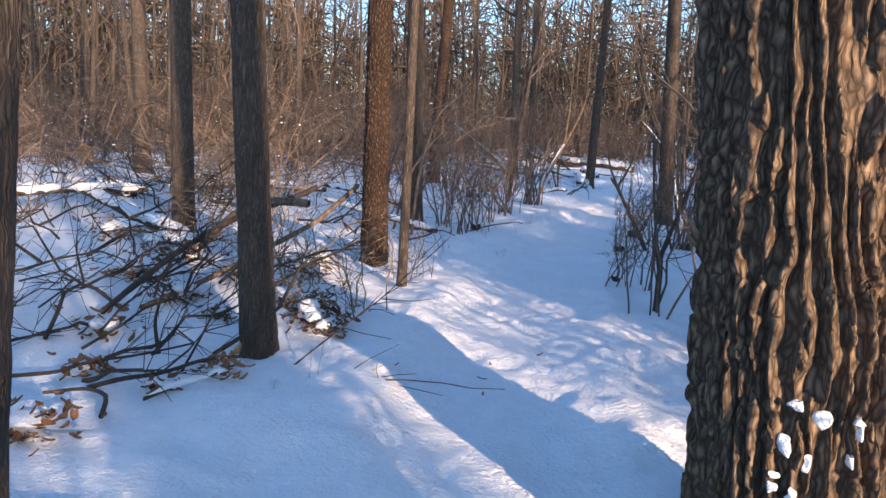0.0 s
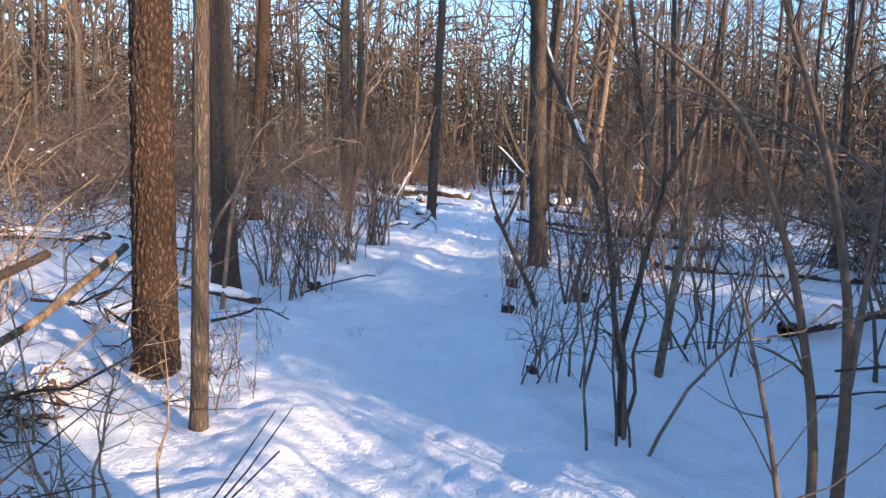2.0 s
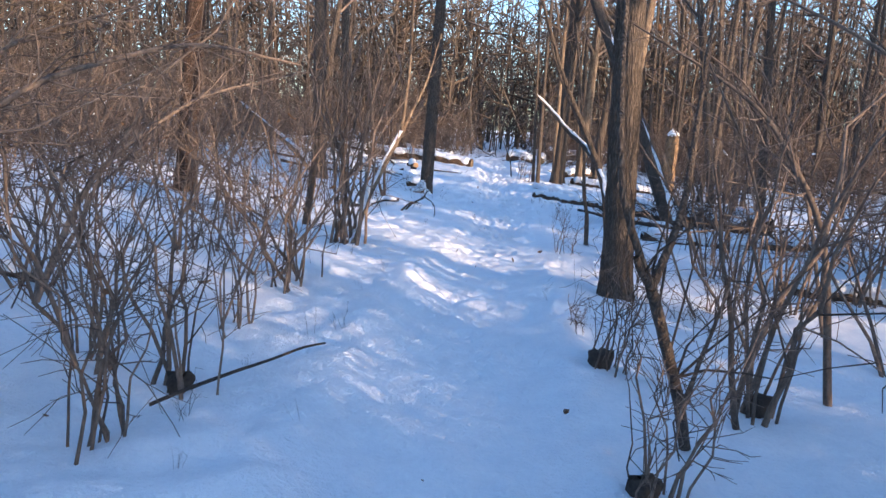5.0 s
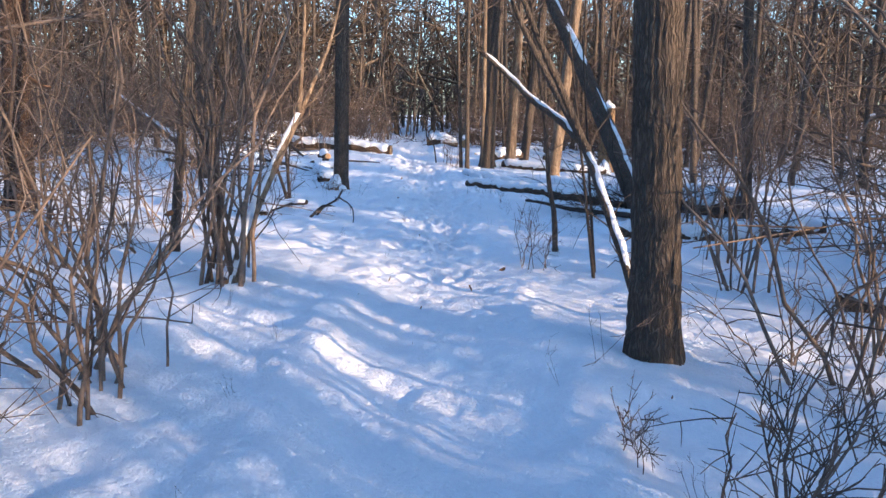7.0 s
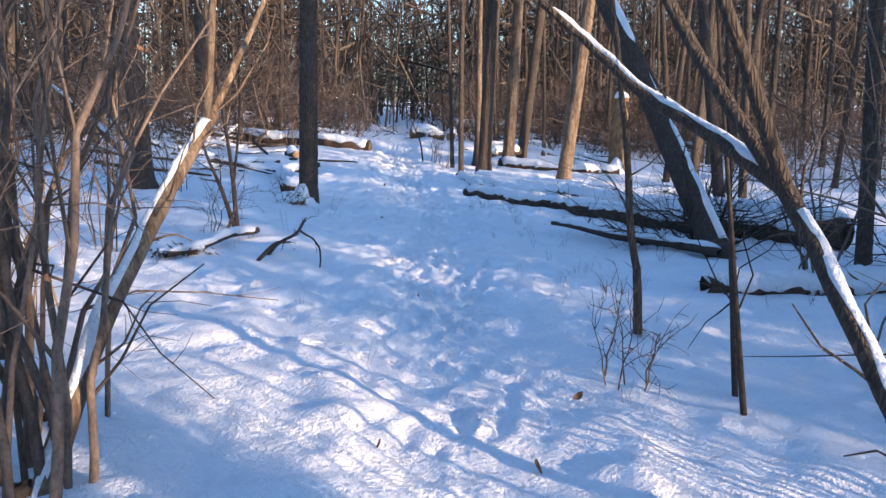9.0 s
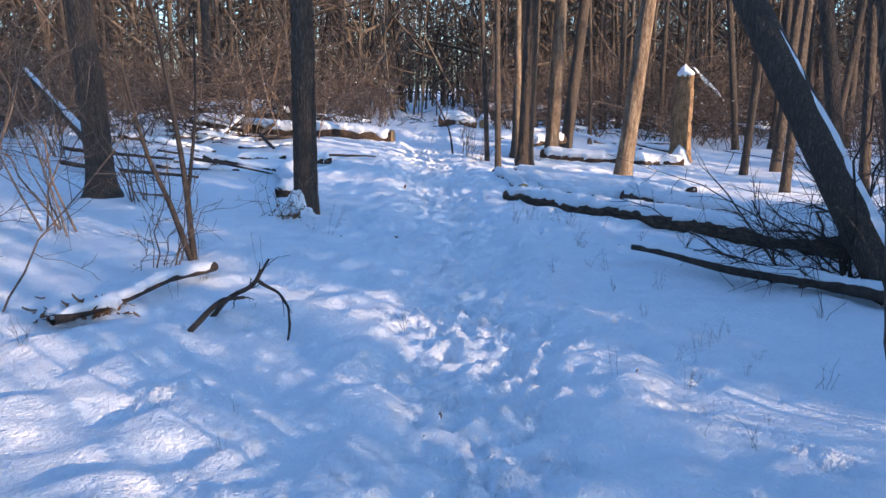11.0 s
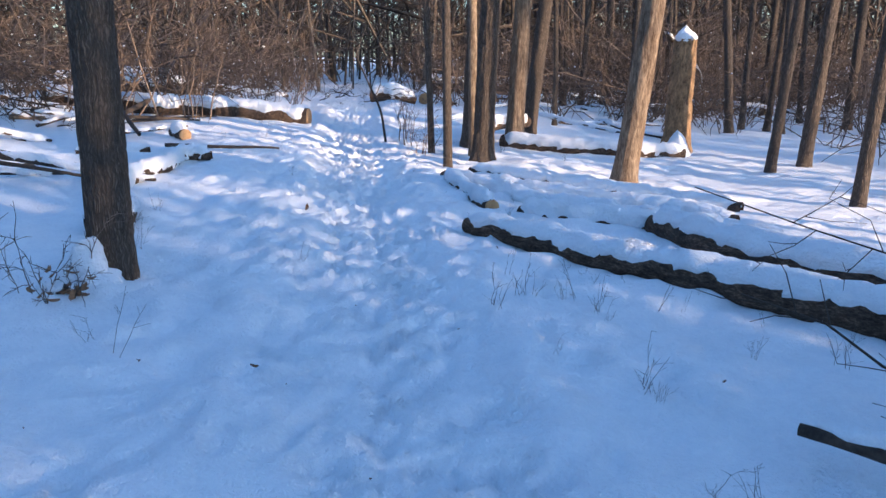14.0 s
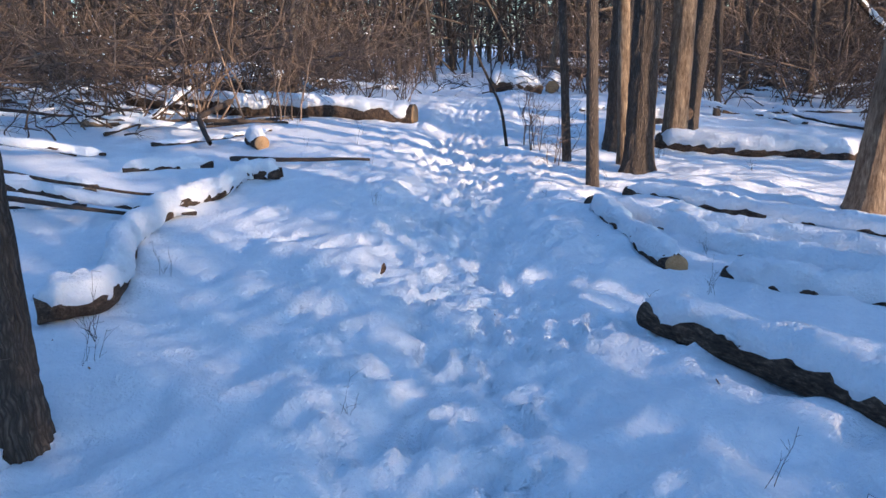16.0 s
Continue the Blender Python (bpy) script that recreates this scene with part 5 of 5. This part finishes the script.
for x, y, size, count in ((-0.92, 6.1, 0.14, 60), (-1.0, 6.3, 0.12, 40), (-1.3, 8.4, 0.12, 40), (-2.85, 8.5, 0.18, 55), (-2.65, 7.1, 0.13, 45), (-1.85, 4.05, 0.11, 40), (-1.27, 7.85, 0.10, 30), (-1.15, 6.6, 0.13, 45), (-3.6, 9.2, 0.2, 50), (-2.2, 5.6, 0.12, 35), (-1.25, 4.95, 0.07, 25), (-0.78, 5.85, 0.09, 30), (3.0, 21.8, 0.09, 30), (4.72, 25.3, 0.09, 20), (2.7, 21.7, 0.08, 24), (-2.05, 6.6, 0.12, 40), (-1.75, 7.3, 0.1, 34), (-2.5, 7.9, 0.14, 44), (-1.55, 6.0, 0.08, 26), (-2.0, 4.9, 0.08, 26), (-1.5, 4.7, 0.06, 18)):
    leaf_clump(x, y, size, count)

# Small dark leaves dropped on the snow.
LEAVES = []
for k in range(4):
    ob = new("fallen_leaf", leaf_soup(1 + k % 2, 0.014, 0.024, 0.005).mesh("fallen_leaf", LEAF))
    LEAVES.append(tagged(ob, "small curled dark brown leaf on snow", "leaf", "leaves dropped on the snow"))
spots = [(0.24, 5.15), (1.28, 6.2), (1.25, 12.75), (0.32, 5.5), (5.28, 26.3), (5.05, 26.75), (2.9, 16.2), (4.4, 19.3)]
while len(spots) < 70:
    y = rng.uniform(4, 34)
    spots.append((float(trail(y)) + rng.normal(0, 0.9), y))
for k, (x, y) in enumerate(spots):
    m = pose(x, y, ground_at(x, y) + 0.012, rng.normal(0, 20), rng.normal(0, 20), rng.uniform(0, 360)) @ Matrix.Scale(rng.uniform(0.4, 1.3), 4)
    if k < 4:
        LEAVES[k].matrix_basis = m
    else:
        copy_thing(LEAVES[k % 4], m)

# Dry stalks of weeds standing in the snow.
STALKS = []
for k in range(5):
    ob = thing("weed_stalk", 0, 0, 0, "dry dark weed stalks poking through snow", "weed", "weed stalks along the trail")
    for j in range(2 + k):
        way = unit(np.array([[rng.normal(0, 0.3), rng.normal(0, 0.3), 1.0]]))
        q = sprout(np.array([[rng.normal(0, 0.05), rng.normal(0, 0.05), -0.05]]), way, np.array([rng.uniform(0.15, 0.5)]), rng.normal(0, 0.15, (1, 3)), 5, 0.03)
        s = Soup().tubes(q, taper(np.array([0.0022]), 5, 0.5), 4)
        b, w, rr = along(q, taper(np.array([0.003]), 5, 0.5), 4, 0.3, 1)
        s.tubes(sprout(b, unit(w + rng.normal(0, 0.6, (4, 3))), rng.uniform(0.04, 0.14, 4), rng.normal(0, 0.1, (4, 3)), 3), taper(np.full(4, 0.0014), 3, 0.6), 3)
        part("stalk", s, DARK_WOOD, ob)
    STALKS.append(ob)
spots = [(4.98, 24.1), (4.9, 24.4), (5.25, 26.4), (5.2, 26.7), (3.3, 13.3), (3.35, 14.0), (3.5, 14.4), (3.3, 12.9), (4.75, 17.0), (-0.9, 4.7), (-0.75, 4.95), (8.1, 26.2), (8.0, 26.0), (0.6, 11.7), (0.9, 12.6), (1.3, 13.2), (0.1, 9.6), (0.0, 10.3)]
while len(spots) < 150:
    y = rng.uniform(9, 33) if len(spots) < 90 else rng.uniform(18, 25)
    off = rng.normal(0, 1.9) if len(spots) < 90 else rng.uniform(0.6, 3.2)
    if abs(off) > 0.5:
        spots.append((float(trail(y)) + off, y))
for k, (x, y) in enumerate(spots):
    m = pose(x, y, ground_at(x, y), 0, 0, rng.uniform(0, 360)) @ Matrix.Scale(rng.uniform(0.35, 0.85), 4)
    if k < 5:
        STALKS[k].matrix_basis = m
    else:
        copy_thing(STALKS[k % 5], m)

# Snow caught in the oak's bark.
for k in range(60):
    a, z = rng.uniform(4.0, 5.7), 0.8 * rng.random() ** 1.8
    s = Soup()
    snow_lump(s, 0.375 * math.cos(a) - 0.075 * z, 0.375 * math.sin(a), z, rng.uniform(0.006, 0.016), rng.uniform(0.010, 0.034), 10)
    part("snow", roughen(s, 0.03, 0.022, k), SNOW, oak, "bit of snow stuck in the bark")
# Snow heaped against the tall trailside trunk.
s = Soup()
snow_lump(s, -0.16, -0.13, 0.05, 0.12, 0.26)
snow_lump(s, -0.24, -0.05, 0.0, 0.13, 0.16)
snow_lump(s, -0.1, -0.2, 0.0, 0.15, 0.1)
heaped = thing("snow_heap", 5.10, 25.75, ground_at(5.1, 25.75), "snow heaped against the foot of a trunk", "snow")
part("snow", roughen(roughen(s, 0.1, 0.12, 12), 0.03, 0.04, 14), SNOW, heaped)

# Snow-lined branches lying tangled in the brush.
for k in range(64):
    if k < 18:
        x, y = rng.uniform(-7, -1.5), rng.uniform(10.5, 17)
    elif k < 42:
        x, y = rng.uniform(0.5, 8.5), rng.uniform(38.5, 45)
    else:
        x, y = rng.uniform(14.5, 23), rng.uniform(33.5, 45)
    if not clear_of_trail(x, y, 2.2):
        continue
    a, d, e = rng.uniform(-3.1, 3.1), rng.uniform(0.7, 1.7), rng.uniform(0.03, 0.35)
    r = rng.uniform(0.025, 0.06)
    pts = [(x + d * u * math.cos(a + 0.25 * u), y + d * u * math.sin(a + 0.25 * u), e * v) for u, v in ((0, 1.0), (0.7, 0.85), (1.4, 0.5), (2.0, 0.0))]
    if min(abs(p[0] - float(trail(p[1]))) for p in pts) > 1.4:
        fallen("fallen_branch", "bent fallen branch with a line of snow", pts, r * 0.6, r, rng.choice([0.03, 0.05, 0.06]), mat=DARK_WOOD, sunk=0.0, sides=8)

# Unseen brush added as shade behind the walk's start, between low sun and first trunks.
places = []
while len(places) < 240:
    q, s = rng.choice([rng.uniform(-1.6, 0.3), rng.uniform(0.8, 1.9)], p=[0.5, 0.5]), rng.uniform(3.5, 8.5)
    x, y = 0.866 * q + 0.5 * s, 0.5 * q - 0.866 * s
    places.append((x, y, ground_at(x, y)))
while len(places) < 500:
    q, s = rng.uniform(3.25, 10.0), rng.uniform(-1.0, 5.0)
    x, y = 0.866 * q + 0.5 * s, 0.5 * q - 0.866 * s
    if x > 3.2 and y < 4.5:
        places.append((x, y, ground_at(x, y)))
places = np.array(places)
thicket("thicket", places, (3.2, 5.2), 6, 10, 0.017, "unseen leafless brush of thin stems behind the trail, placed to shade it")

# Bits of snow and withered leaves caught in the brush.
tips = np.concatenate(TIPS)
tips = tips[(tips[:, 1] > 2) & (tips[:, 2] > 0.2) & (tips[:, 2] < 2.6)]
pick = tips[rng.choice(len(tips), 4200, replace=False)]
size = rng.uniform(0.008, 0.026, len(pick))
t = np.linspace(0, np.pi, 4)
lumps = pick[:, None] + np.stack([np.zeros(4), np.zeros(4), -np.cos(t)], -1)[None] * (size * 0.6)[:, None, None]
bits = Soup().tubes(lumps, size[:, None] * np.sin(t)[None] * rng.uniform(0.6, 1.5, (len(pick), 1)) + 0.002, 4)
tagged(new("snow_bits", roughen(bits, 0.03, 0.03, 2).mesh("snow_bits", SNOW)), "small bits of snow caught on brush twigs", "snow", kind="stuff")
pick = tips[rng.choice(len(tips), 3600, replace=False)]
pick = pick[pick[:, 1] < 40]
n = len(pick)
u, w = unit(rng.normal(0, 1, (n, 3)) - [0, 0, 0.7]), unit(rng.normal(0, 1, (n, 3)))
size = rng.uniform(0.025, 0.055, n)[:, None]
edge = np.stack([pick, pick + size * (u + 0.5 * w), pick + size * 2.0 * u + 0.3 * size * w, pick + size * (u - 0.5 * w) + [0, 0, 0.012]], 1)
withered = Soup().add(edge, np.arange(4 * n).reshape(n, 4))
tagged(new("withered_leaves", withered.mesh("withered_leaves", LEAF)), "dark curled withered leaves hanging in the brush", "leaves", kind="stuff")
